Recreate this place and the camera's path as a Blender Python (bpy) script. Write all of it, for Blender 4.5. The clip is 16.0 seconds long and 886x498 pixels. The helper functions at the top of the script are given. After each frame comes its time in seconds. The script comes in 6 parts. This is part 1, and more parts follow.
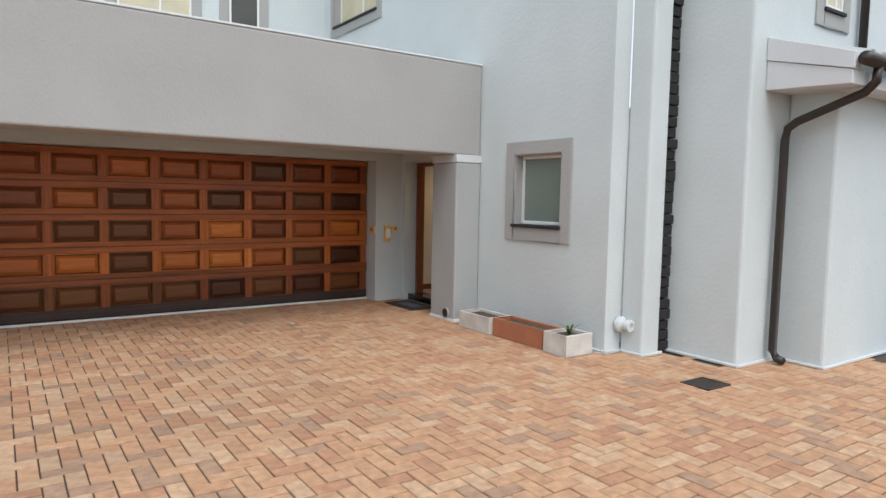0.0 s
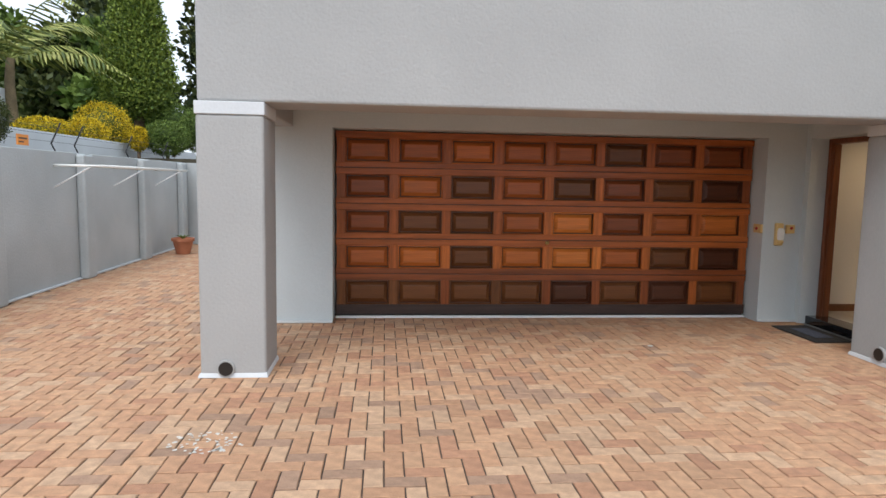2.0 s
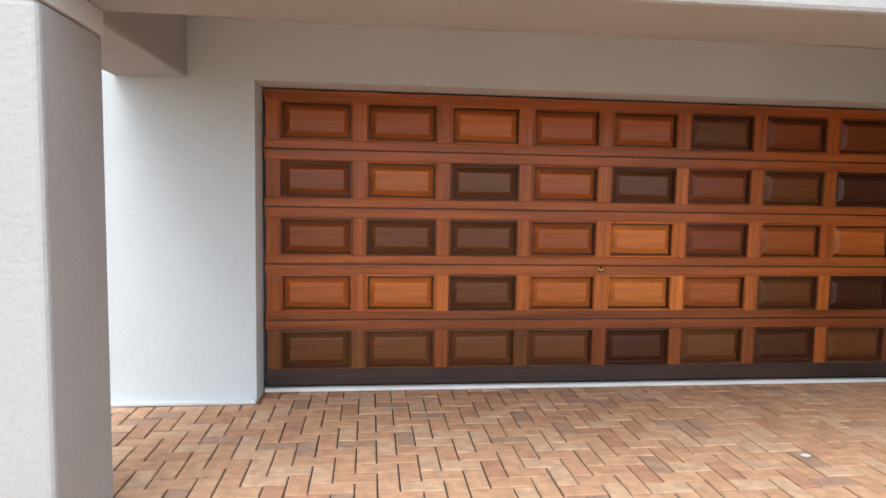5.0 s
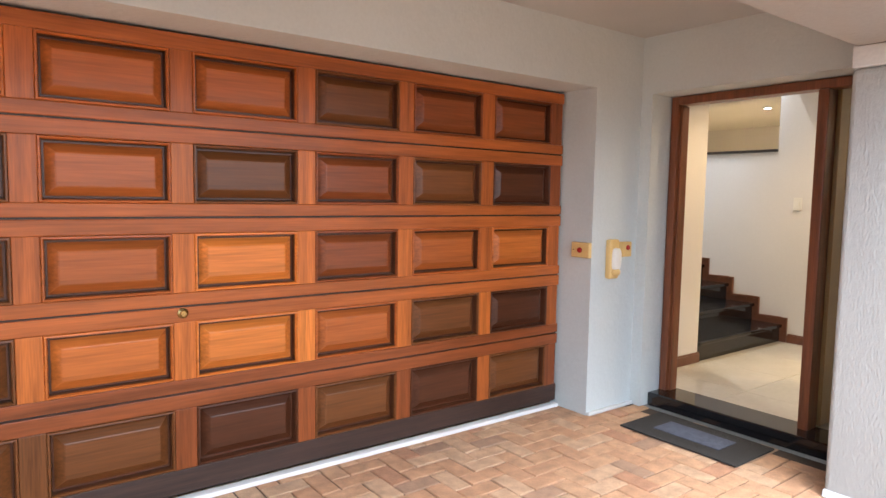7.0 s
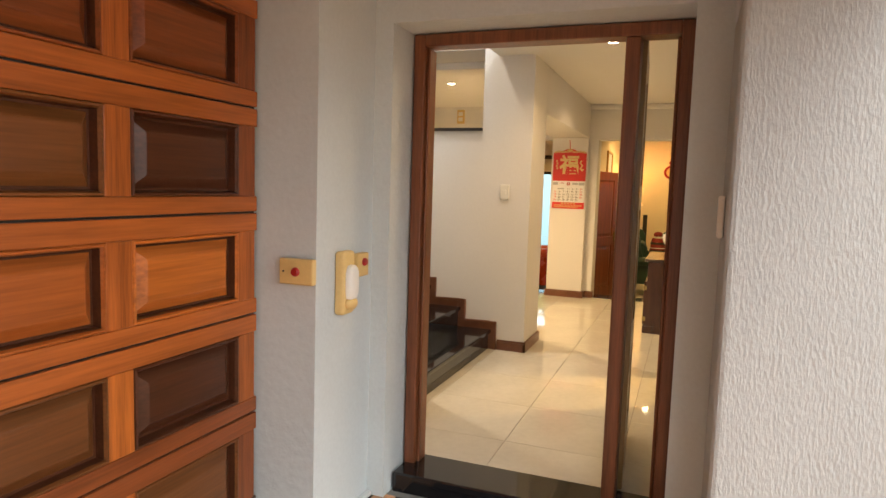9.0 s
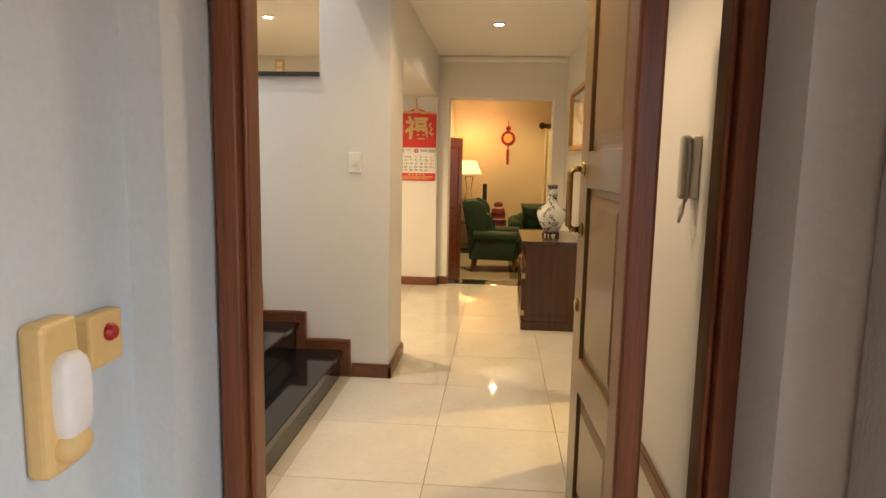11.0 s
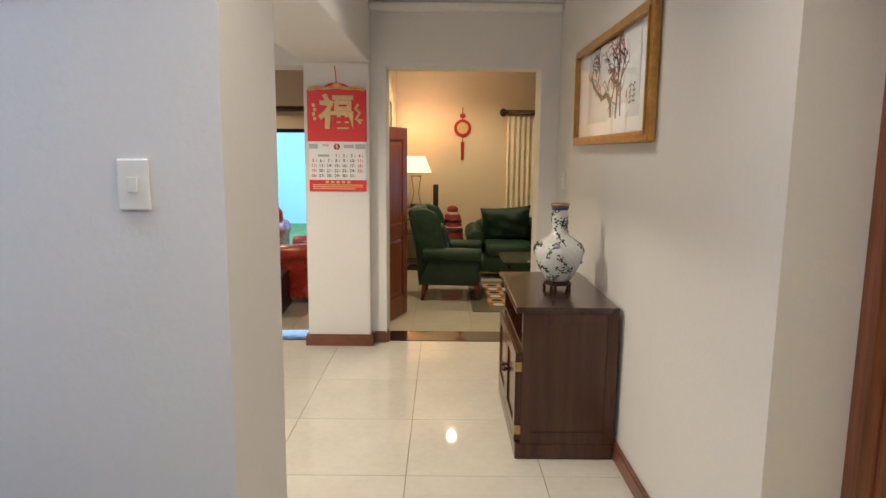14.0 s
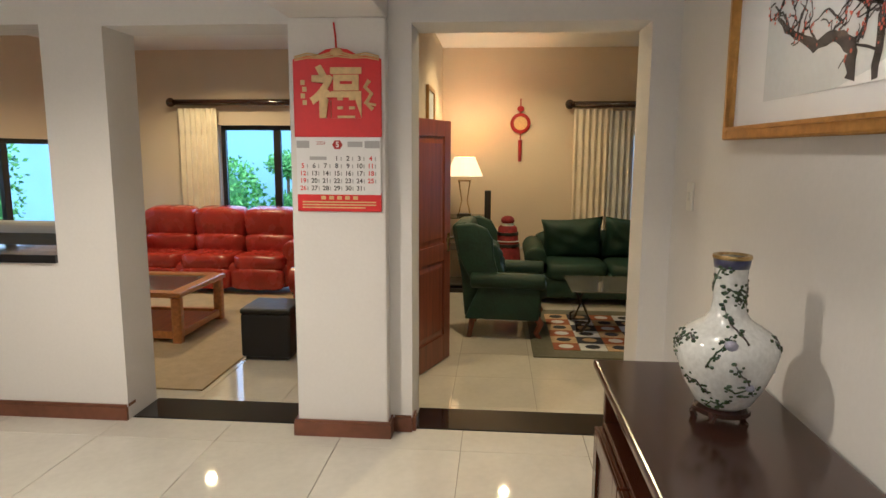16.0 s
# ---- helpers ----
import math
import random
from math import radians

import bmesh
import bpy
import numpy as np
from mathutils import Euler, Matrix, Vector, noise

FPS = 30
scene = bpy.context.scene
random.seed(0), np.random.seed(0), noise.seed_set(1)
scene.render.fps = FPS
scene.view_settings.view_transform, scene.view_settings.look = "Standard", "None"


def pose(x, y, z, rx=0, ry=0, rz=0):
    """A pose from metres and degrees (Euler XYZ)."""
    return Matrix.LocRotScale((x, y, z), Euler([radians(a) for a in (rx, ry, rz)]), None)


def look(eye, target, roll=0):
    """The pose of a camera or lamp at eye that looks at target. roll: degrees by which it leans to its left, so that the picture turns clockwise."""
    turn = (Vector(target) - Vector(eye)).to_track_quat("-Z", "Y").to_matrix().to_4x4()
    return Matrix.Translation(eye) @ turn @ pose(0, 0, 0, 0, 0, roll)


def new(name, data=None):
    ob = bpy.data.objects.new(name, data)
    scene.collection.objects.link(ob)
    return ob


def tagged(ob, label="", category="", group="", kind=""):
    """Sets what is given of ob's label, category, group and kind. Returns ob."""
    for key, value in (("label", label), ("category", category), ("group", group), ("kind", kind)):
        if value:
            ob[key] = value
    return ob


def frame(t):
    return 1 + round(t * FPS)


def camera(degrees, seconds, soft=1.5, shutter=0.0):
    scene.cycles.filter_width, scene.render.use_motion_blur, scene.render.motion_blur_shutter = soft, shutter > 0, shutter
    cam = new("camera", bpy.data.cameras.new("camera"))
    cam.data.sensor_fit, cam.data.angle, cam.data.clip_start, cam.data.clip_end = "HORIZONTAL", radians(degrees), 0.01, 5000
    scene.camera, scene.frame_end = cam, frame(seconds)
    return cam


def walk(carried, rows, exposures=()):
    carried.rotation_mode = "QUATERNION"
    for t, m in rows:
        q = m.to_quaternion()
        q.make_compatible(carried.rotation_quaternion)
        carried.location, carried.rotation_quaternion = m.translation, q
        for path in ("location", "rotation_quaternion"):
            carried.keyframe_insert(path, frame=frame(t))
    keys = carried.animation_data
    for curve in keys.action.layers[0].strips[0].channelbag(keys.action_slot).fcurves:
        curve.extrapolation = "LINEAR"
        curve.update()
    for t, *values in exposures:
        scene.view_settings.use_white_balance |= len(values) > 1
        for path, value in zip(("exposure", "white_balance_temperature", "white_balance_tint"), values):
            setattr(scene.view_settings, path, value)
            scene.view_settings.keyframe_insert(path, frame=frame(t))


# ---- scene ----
cam = camera(69.0, 16.0)
PATH = [
    (0, (0.732, 0.744, 1.594), (1.864, 2.385, 1.435), 1.1),
    (0.5, (0.875, 1.167, 1.562), (1.749, 2.957, 1.386), 1.3),
    (1, (0.977, 1.548, 1.565), (1.621, 3.432, 1.375), 1.2),
    (1.5, (1.082, 1.915, 1.572), (1.479, 3.865, 1.375), 1.1),
    (2, (1.093, 2.317, 1.564), (1.274, 4.298, 1.357), 1.0),
    (2.5, (1.03, 2.728, 1.545), (1.073, 4.718, 1.341), 1.0),
    (3, (1.02, 3.175, 1.556), (1.006, 5.164, 1.347), 0.8),
    (5.5, (1.457, 5.485, 1.402), (1.85, 7.44, 1.244), 1.0),
    (6, (1.682, 5.89, 1.412), (2.289, 7.788, 1.25), 1.0),
    (6.5, (1.891, 6.307, 1.412), (2.757, 8.103, 1.249), 1.0),
    (7, (2.18, 6.651, 1.427), (3.381, 8.242, 1.262), 1.0),
    (7.5, (2.466, 6.997, 1.436), (3.892, 8.389, 1.265), 1.2),
    (8, (2.737, 7.365, 1.432), (4.382, 8.49, 1.267), 1.3),
    (8.5, (3.048, 7.75, 1.432), (4.842, 8.617, 1.256), 1.6),
    (9, (3.324, 8.062, 1.43), (5.186, 8.767, 1.239), 1.8),
    (9.5, (3.583, 8.276, 1.445), (5.503, 8.797, 1.237), 2.0),
    (10, (3.921, 8.445, 1.441), (5.882, 8.77, 1.222), 1.9),
    (12.5, (5.805, 8.708, 1.418), (7.781, 8.814, 1.132), 0.7),
    (13, (6.2, 8.724, 1.447), (8.177, 8.807, 1.163), 0.4),
    (13.5, (6.584, 8.739, 1.465), (8.562, 8.785, 1.175), 0.5),
    (14, (6.934, 8.754, 1.486), (8.912, 8.752, 1.19), 0.5),
    (14.5, (7.347, 8.761, 1.489), (9.324, 8.726, 1.193), 0.5),
    (15, (7.725, 8.765, 1.488), (9.702, 8.726, 1.189), 0.5),
    (15.5, (8.147, 8.739, 1.494), (10.124, 8.715, 1.195), 0.4),
    (16, (8.497, 8.758, 1.49), (10.469, 8.919, 1.192), 0.3),
]
EXPOSURES = [(0, 0.4, 6150, 8), (1.5, 0.5, 6050, 8), (3, 0.8, 5800, 8), (5.5, 1.55, 5900, 8), (6, 1.88, 5750, 8), (7, 2.12, 5700, 8), (8, 1.95, 6100, 8), (9.5, 1.9, 6700, 8), (10, 1.88, 6700, 8), (12.5, 1.85, 4550, 8), (14, 1.72, 4450, 8), (15.5, 1.65, 4200, 8), (16, 1.6, 4400, 8)]
walk(cam, [(t, look(eye, target, roll)) for t, eye, target, roll in PATH], EXPOSURES)

# ---- world and lights ----
world = bpy.data.worlds.new("sky")
scene.world = world
world.use_nodes = True
_n = world.node_tree.nodes
_sky = _n.new("ShaderNodeTexSky")
_sky.sky_type, _sky.sun_disc = "NISHITA", False
_sky.sun_elevation, _sky.sun_rotation = radians(57), radians(198)
_sky.air_density, _sky.dust_density, _sky.ozone_density = 1.0, 4.0, 1.0
_cloud = _n.new("ShaderNodeMix")
_cloud.data_type = "RGBA"
_cloud.inputs["Factor"].default_value = 0.65
_cloud.inputs[7].default_value = (6.9, 6.95, 7.0, 1)
world.node_tree.links.new(_sky.outputs[0], _cloud.inputs[6])
world.node_tree.links.new(_cloud.outputs[2], _n["Background"].inputs[0])
_n["Background"].inputs[1].default_value = 0.15
_sun = bpy.data.lights.new("sun", "SUN")
_sun.energy, _sun.angle, _sun.color = 1.0, radians(40), (1.0, 0.99, 0.97)
sun = new("sun", _sun)
sun.matrix_world = look((-3, -9, 14.6), (0, 0, 0))


def lamp(kind, name, at, energy, color, size=0.06, spot=None, aim=None):
    d = bpy.data.lights.new(name, kind)
    d.energy, d.color = energy, color
    if kind in ("POINT", "SPOT"):
        d.shadow_soft_size = size
    if kind == "SPOT":
        d.spot_size, d.spot_blend = radians(spot), 0.6
    o = new(name, d)
    o.matrix_world = look(at, aim) if aim else pose(*at)
    return o


WARM = (1.0, 0.60, 0.20)
SOFT = (1.0, 0.66, 0.33)
# entries at (7.0, 8.75), (9.0, 6.0) and (13.4, 11.9) are added fill lamps
DOWNLIGHTS_AND_FILL = [(7.0, 8.75, 2.50, 13, SOFT), (8.13, 8.64, 2.50, 9, SOFT), (9.93, 8.66, 2.50, 6.5, SOFT), (9.68, 10.43, 2.50, 66, SOFT), (9.0, 6.0, 2.50, 120, WARM),
              (15.9, 8.6, 2.85, 40, WARM), (13.3, 8.6, 2.85, 46, WARM), (15.9, 12.3, 2.85, 60, WARM), (13.4, 11.9, 2.85, 30, WARM)]
for _x, _y, _z, _e, _c in DOWNLIGHTS_AND_FILL:
    lamp("SPOT", "downlight_glow", (_x, _y, _z - 0.04), _e, _c, 0.05, 150)
# added fill that brightens the stair wall from above; it has no fixture
lamp("SPOT", "downlight_glow", (7.8, 10.7, 4.86), 66, (1.0, 0.84, 0.66), 0.05, 140)
lamp("POINT", "table_lamp_glow", (16.75, 9.16, 1.28), 13, (1.0, 0.62, 0.26), 0.06)

# ---- materials ----


def mat(name, col, rough=0.5, metal=0.0, var=0.12, scale=3.0, fine=60.0, bump=0.0, bscale=120.0, stretch=None, coat=0.0, spread=0.0, detail=6.0, spec=0.5):
    """Two scales of colour variation, a rough variation and a relief. stretch: squeezes the grain along an axis. spread: change from piece to piece."""
    m = bpy.data.materials.new(name)
    m.use_nodes = True
    nt = m.node_tree
    N, L = nt.nodes, nt.links
    b = N["Principled BSDF"]
    tc = N.new("ShaderNodeTexCoord")
    mp = N.new("ShaderNodeMapping")
    mp.inputs["Scale"].default_value = stretch or (1, 1, 1)
    L.new(tc.outputs["Object"], mp.inputs[0])
    n1, n2 = N.new("ShaderNodeTexNoise"), N.new("ShaderNodeTexNoise")
    n1.inputs["Scale"].default_value, n2.inputs["Scale"].default_value = scale, fine
    n1.inputs["Detail"].default_value = detail
    L.new(mp.outputs[0], n1.inputs["Vector"])
    L.new(mp.outputs[0], n2.inputs["Vector"])
    mix = N.new("ShaderNodeMath")
    mix.operation = "MULTIPLY_ADD"
    L.new(n1.outputs["Fac"], mix.inputs[0])
    mix.inputs[1].default_value = 0.65
    sc = N.new("ShaderNodeMath")
    sc.operation = "MULTIPLY"
    L.new(n2.outputs["Fac"], sc.inputs[0])
    sc.inputs[1].default_value = 0.35
    L.new(sc.outputs[0], mix.inputs[2])
    r = N.new("ShaderNodeValToRGB")
    r.color_ramp.elements[0].position, r.color_ramp.elements[1].position = 0.3, 0.7
    r.color_ramp.elements[0].color = (*[max(0, c * (1 - var * 1.6)) for c in col], 1)
    r.color_ramp.elements[1].color = (*[min(1, c * (1 + var)) for c in col], 1)
    L.new(mix.outputs[0], r.inputs[0])
    out = r.outputs[0]
    if spread:
        oi = N.new("ShaderNodeObjectInfo")
        hs = N.new("ShaderNodeHueSaturation")
        mr = N.new("ShaderNodeMapRange")
        mr.inputs["To Min"].default_value, mr.inputs["To Max"].default_value = 1 - spread, 1 + spread
        L.new(oi.outputs["Random"], mr.inputs["Value"])
        L.new(mr.outputs[0], hs.inputs["Value"])
        L.new(out, hs.inputs["Color"])
        out = hs.outputs[0]
    L.new(out, b.inputs["Base Color"])
    rr = N.new("ShaderNodeMapRange")
    rr.inputs["To Min"].default_value, rr.inputs["To Max"].default_value = max(0.02, rough * 0.85), min(1, rough * 1.15)
    L.new(n1.outputs["Fac"], rr.inputs["Value"])
    L.new(rr.outputs[0], b.inputs["Roughness"])
    b.inputs["Metallic"].default_value = metal
    b.inputs["Coat Weight"].default_value = coat
    b.inputs["Specular IOR Level"].default_value = spec
    b.inputs["Coat Roughness"].default_value = 0.15
    if bump:
        n3 = N.new("ShaderNodeTexNoise")
        n3.inputs["Scale"].default_value, n3.inputs["Detail"].default_value = bscale, 4
        L.new(mp.outputs[0], n3.inputs["Vector"])
        bp = N.new("ShaderNodeBump")
        bp.inputs["Strength"].default_value, bp.inputs["Distance"].default_value = bump, 0.01
        L.new(n3.outputs["Fac"], bp.inputs["Height"])
        L.new(bp.outputs[0], b.inputs["Normal"])
    return m


def glow(name, col, strength):
    m = bpy.data.materials.new(name)
    m.use_nodes = True
    b = m.node_tree.nodes["Principled BSDF"]
    b.inputs["Base Color"].default_value = (*col, 1)
    b.inputs["Emission Color"].default_value = (*col, 1)
    b.inputs["Emission Strength"].default_value = strength
    return m


def glassy(name, tint=(1, 1, 1), rough=0.0):
    m = bpy.data.materials.new(name)
    m.use_nodes = True
    b = m.node_tree.nodes["Principled BSDF"]
    b.inputs["Base Color"].default_value = (*tint, 1)
    b.inputs["Roughness"].default_value = rough
    b.inputs["Transmission Weight"].default_value = 1.0
    b.inputs["IOR"].default_value = 1.1
    return m


PALE = mat("pale_grey_plaster", (0.585, 0.635, 0.64), 0.85, var=0.05, scale=1.2, bump=0.35, bscale=25)
TAUPE = mat("taupe_grey_plaster", (0.388, 0.386, 0.374), 0.88, var=0.06, scale=1.2, bump=0.5, bscale=35)
ROUGHCAST = mat("taupe_streaked_plaster", (0.40, 0.412, 0.405), 0.9, var=0.07, scale=2, bump=0.5, bscale=110, stretch=(1, 1, 0.35))
WALLGREY = mat("boundary_grey_plaster", (0.45, 0.475, 0.475), 0.9, var=0.14, scale=0.9, bump=0.4, bscale=30)
CAPWHITE = mat("white_plaster", (0.63, 0.65, 0.66), 0.85, var=0.05, scale=2, bump=0.2, bscale=40)
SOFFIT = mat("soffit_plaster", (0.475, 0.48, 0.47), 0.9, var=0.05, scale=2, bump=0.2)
CREAM = mat("cream_wall_paint", (0.72, 0.71, 0.70), 0.7, var=0.025, scale=1.0, bump=0.08, bscale=60)
CEIL = mat("white_ceiling_paint", (0.80, 0.79, 0.77), 0.85, var=0.02, scale=1.0)
OCHRE = mat("cream_lounge_paint", (0.70, 0.60, 0.45), 0.75, var=0.03, scale=1.0, bump=0.06)
TILE = mat("polished_cream_porcelain", (0.62, 0.60, 0.54), 0.04, var=0.06, scale=3.5, fine=25, spread=0.03)
GROUT = mat("grey_grout", (0.32, 0.30, 0.27), 0.9, var=0.1)
GRANITE = mat("black_granite", (0.012, 0.012, 0.014), 0.05, var=0.4, scale=90, fine=300, coat=0.2)
BRICKS = [mat("clay_paver_" + n, c, 0.85, var=0.22, scale=14, fine=140, bump=0.5, bscale=160, spread=0.10) for n, c in
          (("orange", (0.46, 0.262, 0.148)), ("buff", (0.50, 0.325, 0.20)), ("red", (0.41, 0.218, 0.126)), ("brown", (0.36, 0.225, 0.145)), ("tan", (0.48, 0.285, 0.163)))]
JOINT = mat("sandy_joint", (0.075, 0.056, 0.042), 0.95, var=0.25, scale=20)
GARDEN = mat("garden_soil", (0.07, 0.06, 0.035), 0.95, var=0.4, scale=3, bump=0.6)
WOOD_X = (0.6, 14, 14)
STAINS = (("deep", (0.080, 0.027, 0.012)), ("dark", (0.165, 0.060, 0.018)), ("brown", (0.25, 0.068, 0.019)), ("mid", (0.40, 0.110, 0.023)), ("bright", (0.52, 0.150, 0.027)), ("orange", (0.62, 0.195, 0.033)))
GW = [mat("stained_meranti_" + n, c, 0.30, var=0.30, scale=1.3, fine=7, bump=0.10, bscale=20, stretch=WOOD_X, coat=0.12, spread=0.10, spec=0.3) for n, c in STAINS]
GSTILES = [mat("stained_meranti_upright_" + n, c, 0.33, var=0.35, scale=2.0, fine=14, bump=0.10, bscale=20, stretch=(14, 14, 0.6), coat=0.1, spread=0.12, spec=0.3) for n, c in STAINS]
GRAILS = [mat("stained_meranti_rail_" + n, c, 0.33, var=0.34, scale=1.3, fine=8, bump=0.10, bscale=20, stretch=WOOD_X, coat=0.1, spec=0.3) for n, c in STAINS]
GBASE = mat("darkest_meranti_rail", (0.045, 0.022, 0.015), 0.5, var=0.5, scale=2.0, fine=14, bump=0.2, bscale=20, stretch=WOOD_X)
FRAMEW = mat("door_frame_meranti", (0.20, 0.065, 0.025), 0.4, var=0.35, scale=2, fine=14, bump=0.1, bscale=20, stretch=(14, 14, 0.6), coat=0.1)
LEAFW = mat("front_door_brown_timber", (0.215, 0.132, 0.046), 0.30, var=0.14, scale=2, fine=14, bump=0.1, bscale=20, stretch=(14, 14, 0.6), coat=0.2)
DOORW = mat("lounge_door_mahogany", (0.20, 0.055, 0.022), 0.35, var=0.3, scale=2, fine=14, stretch=(14, 14, 0.6), coat=0.2)
SKIRT = mat("skirting_meranti", (0.17, 0.062, 0.028), 0.35, var=0.25, scale=2, fine=20, coat=0.2)
DARKW = mat("dark_stained_cabinet_wood", (0.060, 0.019, 0.008), 0.24, var=0.25, scale=2.4, fine=16, bump=0.06, bscale=25, stretch=(10, 10, 0.7), coat=0.3)
DARKTOP = mat("dark_stained_cabinet_top", (0.035, 0.014, 0.009), 0.20, var=0.3, scale=2.4, fine=16, stretch=(0.7, 10, 10), coat=0.4)
BRASS = mat("aged_brass", (0.48, 0.36, 0.15), 0.25, 1.0, var=0.2, scale=15)
CREAMPL = mat("yellowed_plastic", (0.70, 0.50, 0.20), 0.45, var=0.06)
WHITEPL = mat("white_plastic", (0.80, 0.79, 0.74), 0.35, var=0.03)
REDPL = mat("red_plastic", (0.35, 0.012, 0.012), 0.3, var=0.05)
BLACKM = mat("black_painted_metal", (0.018, 0.016, 0.015), 0.4, var=0.2)
BLACKST = mat("black_stacked_slate", (0.018, 0.018, 0.019), 0.7, var=0.4, scale=8, bump=0.6, bscale=40)
BROWNPIPE = mat("dark_brown_pipe", (0.030, 0.022, 0.018), 0.35, var=0.15)
ALU = mat("white_aluminium", (0.80, 0.80, 0.79), 0.4, var=0.03)
FROST = mat("frosted_glass", (0.20, 0.25, 0.22), 0.25, var=0.08, scale=1)
DARKGL = mat("dim_window_glass", (0.10, 0.10, 0.09), 0.06, var=0.2, scale=1)
BLINDS = mat("pale_curtain_behind_glass", (0.62, 0.56, 0.40), 0.3, var=0.1, scale=3)
CLEAR = glassy("clear_glass")
TERRA = mat("terracotta", (0.42, 0.165, 0.085), 0.85, var=0.12, scale=6, bump=0.2)
STONEW = mat("white_cement_planter", (0.62, 0.60, 0.55), 0.9, var=0.14, scale=7, bump=0.3)
SOIL = mat("planter_soil", (0.09, 0.07, 0.05), 0.95, var=0.4, scale=30, bump=0.6)
RUBBER = mat("dark_rubber_mat", (0.030, 0.028, 0.026), 0.85, var=0.25, scale=20, bump=0.6, bscale=200)
MATBLUE = mat("grey_blue_carpet_pile", (0.10, 0.115, 0.16), 0.95, var=0.2, scale=30, bump=0.6, bscale=300)
REDLEATHER = mat("red_leather", (0.38, 0.034, 0.011), 0.27, var=0.22, scale=5, bump=0.12, bscale=30, coat=0.1)
BLACKLEATHER = mat("black_leather", (0.009, 0.008, 0.008), 0.5, var=0.25, scale=6, bump=0.25, bscale=90)
GREENV = mat("dark_green_velvet", (0.012, 0.040, 0.026), 0.6, var=0.3, scale=5, bump=0.3, bscale=30)
CURTAIN = mat("cream_curtain_cloth", (0.80, 0.73, 0.58), 0.9, var=0.08, scale=5)
SHEER = mat("grey_lining_cloth", (0.66, 0.66, 0.64), 0.9, var=0.08, scale=5)
HONEYW = mat("honey_wood", (0.48, 0.20, 0.045), 0.3, var=0.25, scale=3, fine=20, stretch=(0.7, 10, 10), coat=0.3)
CARPET = mat("beige_carpet", (0.50, 0.40, 0.24), 0.95, var=0.1, scale=8, bump=0.4, bscale=250)
PAPERRED = mat("red_calendar_card", (0.62, 0.014, 0.012), 0.4, var=0.06)
GOLD = mat("gold_relief", (0.68, 0.48, 0.20), 0.4, 0.15, var=0.1, scale=30)
PAPER = mat("white_paper", (0.80, 0.80, 0.82), 0.7, var=0.02)
INK = mat("black_ink", (0.03, 0.03, 0.04), 0.7, var=0.05)
GREYINK = mat("grey_ink", (0.42, 0.42, 0.45), 0.7, var=0.05)
GILT = mat("gilt_picture_frame", (0.50, 0.27, 0.05), 0.35, 0.5, var=0.2, scale=20, coat=0.2)
PORCELAIN = mat("white_porcelain", (0.66, 0.68, 0.68), 0.18, var=0.08, scale=60, coat=0.5)
VGREEN = mat("green_enamel", (0.035, 0.065, 0.030), 0.25, var=0.4, scale=40, coat=0.4)
VBLUE = mat("blue_enamel", (0.035, 0.04, 0.12), 0.3, var=0.3, scale=40, coat=0.4)
VPINK = mat("lilac_enamel", (0.35, 0.36, 0.50), 0.3, var=0.3, scale=30, coat=0.4)
BLOSSOM = mat("plum_blossom_red", (0.55, 0.12, 0.07), 0.8, var=0.3, scale=30)
BRUSH = mat("brush_ink", (0.06, 0.05, 0.05), 0.8, var=0.5, scale=20)
SHADE = glow("lit_lamp_shade", (1.0, 0.58, 0.20), 0.6)
LAMPDISC = glow("lit_downlight", (1.0, 0.90, 0.75), 14.0)
TARTAN = mat("red_tartan", (0.22, 0.02, 0.02), 0.8, var=0.3, scale=20)
POOLBLUE = mat("blue_garden_wall", (0.45, 0.66, 0.82), 0.9, var=0.06, scale=1)
LAWN = mat("lawn", (0.06, 0.13, 0.03), 0.95, var=0.4, scale=4, fine=90)
BARK = mat("bark", (0.15, 0.10, 0.06), 0.95, var=0.4, scale=6, bump=0.7, bscale=30)
PALMBARK = mat("palm_bark", (0.26, 0.19, 0.11), 0.9, var=0.3, scale=6, bump=0.6, bscale=30)
LEAVES = {k: [mat("leaf_%s_%s" % (k, n), tuple(min(0.8, 1.9 * v) for v in c), 0.6, var=0.25, scale=9, spec=0.2) for n, c in zip(("light", "mid", "deep"), cs)] for k, cs in dict(
    conifer=((0.125, 0.155, 0.026), (0.078, 0.108, 0.018), (0.036, 0.056, 0.011)),
    dark=((0.055, 0.062, 0.018), (0.034, 0.043, 0.013), (0.016, 0.024, 0.009)),
    yellow=((0.42, 0.31, 0.012), (0.33, 0.235, 0.010), (0.07, 0.075, 0.012)),
    green=((0.095, 0.130, 0.026), (0.056, 0.085, 0.016), (0.028, 0.046, 0.010)),
    palm=((0.20, 0.20, 0.06), (0.12, 0.135, 0.035), (0.05, 0.07, 0.022)),
    bush=((0.16, 0.30, 0.08), (0.10, 0.22, 0.05), (0.05, 0.12, 0.03)),
    rust=((0.16, 0.06, 0.03), (0.10, 0.045, 0.025), (0.03, 0.05, 0.02))).items()}

# ---- mesh tools ----


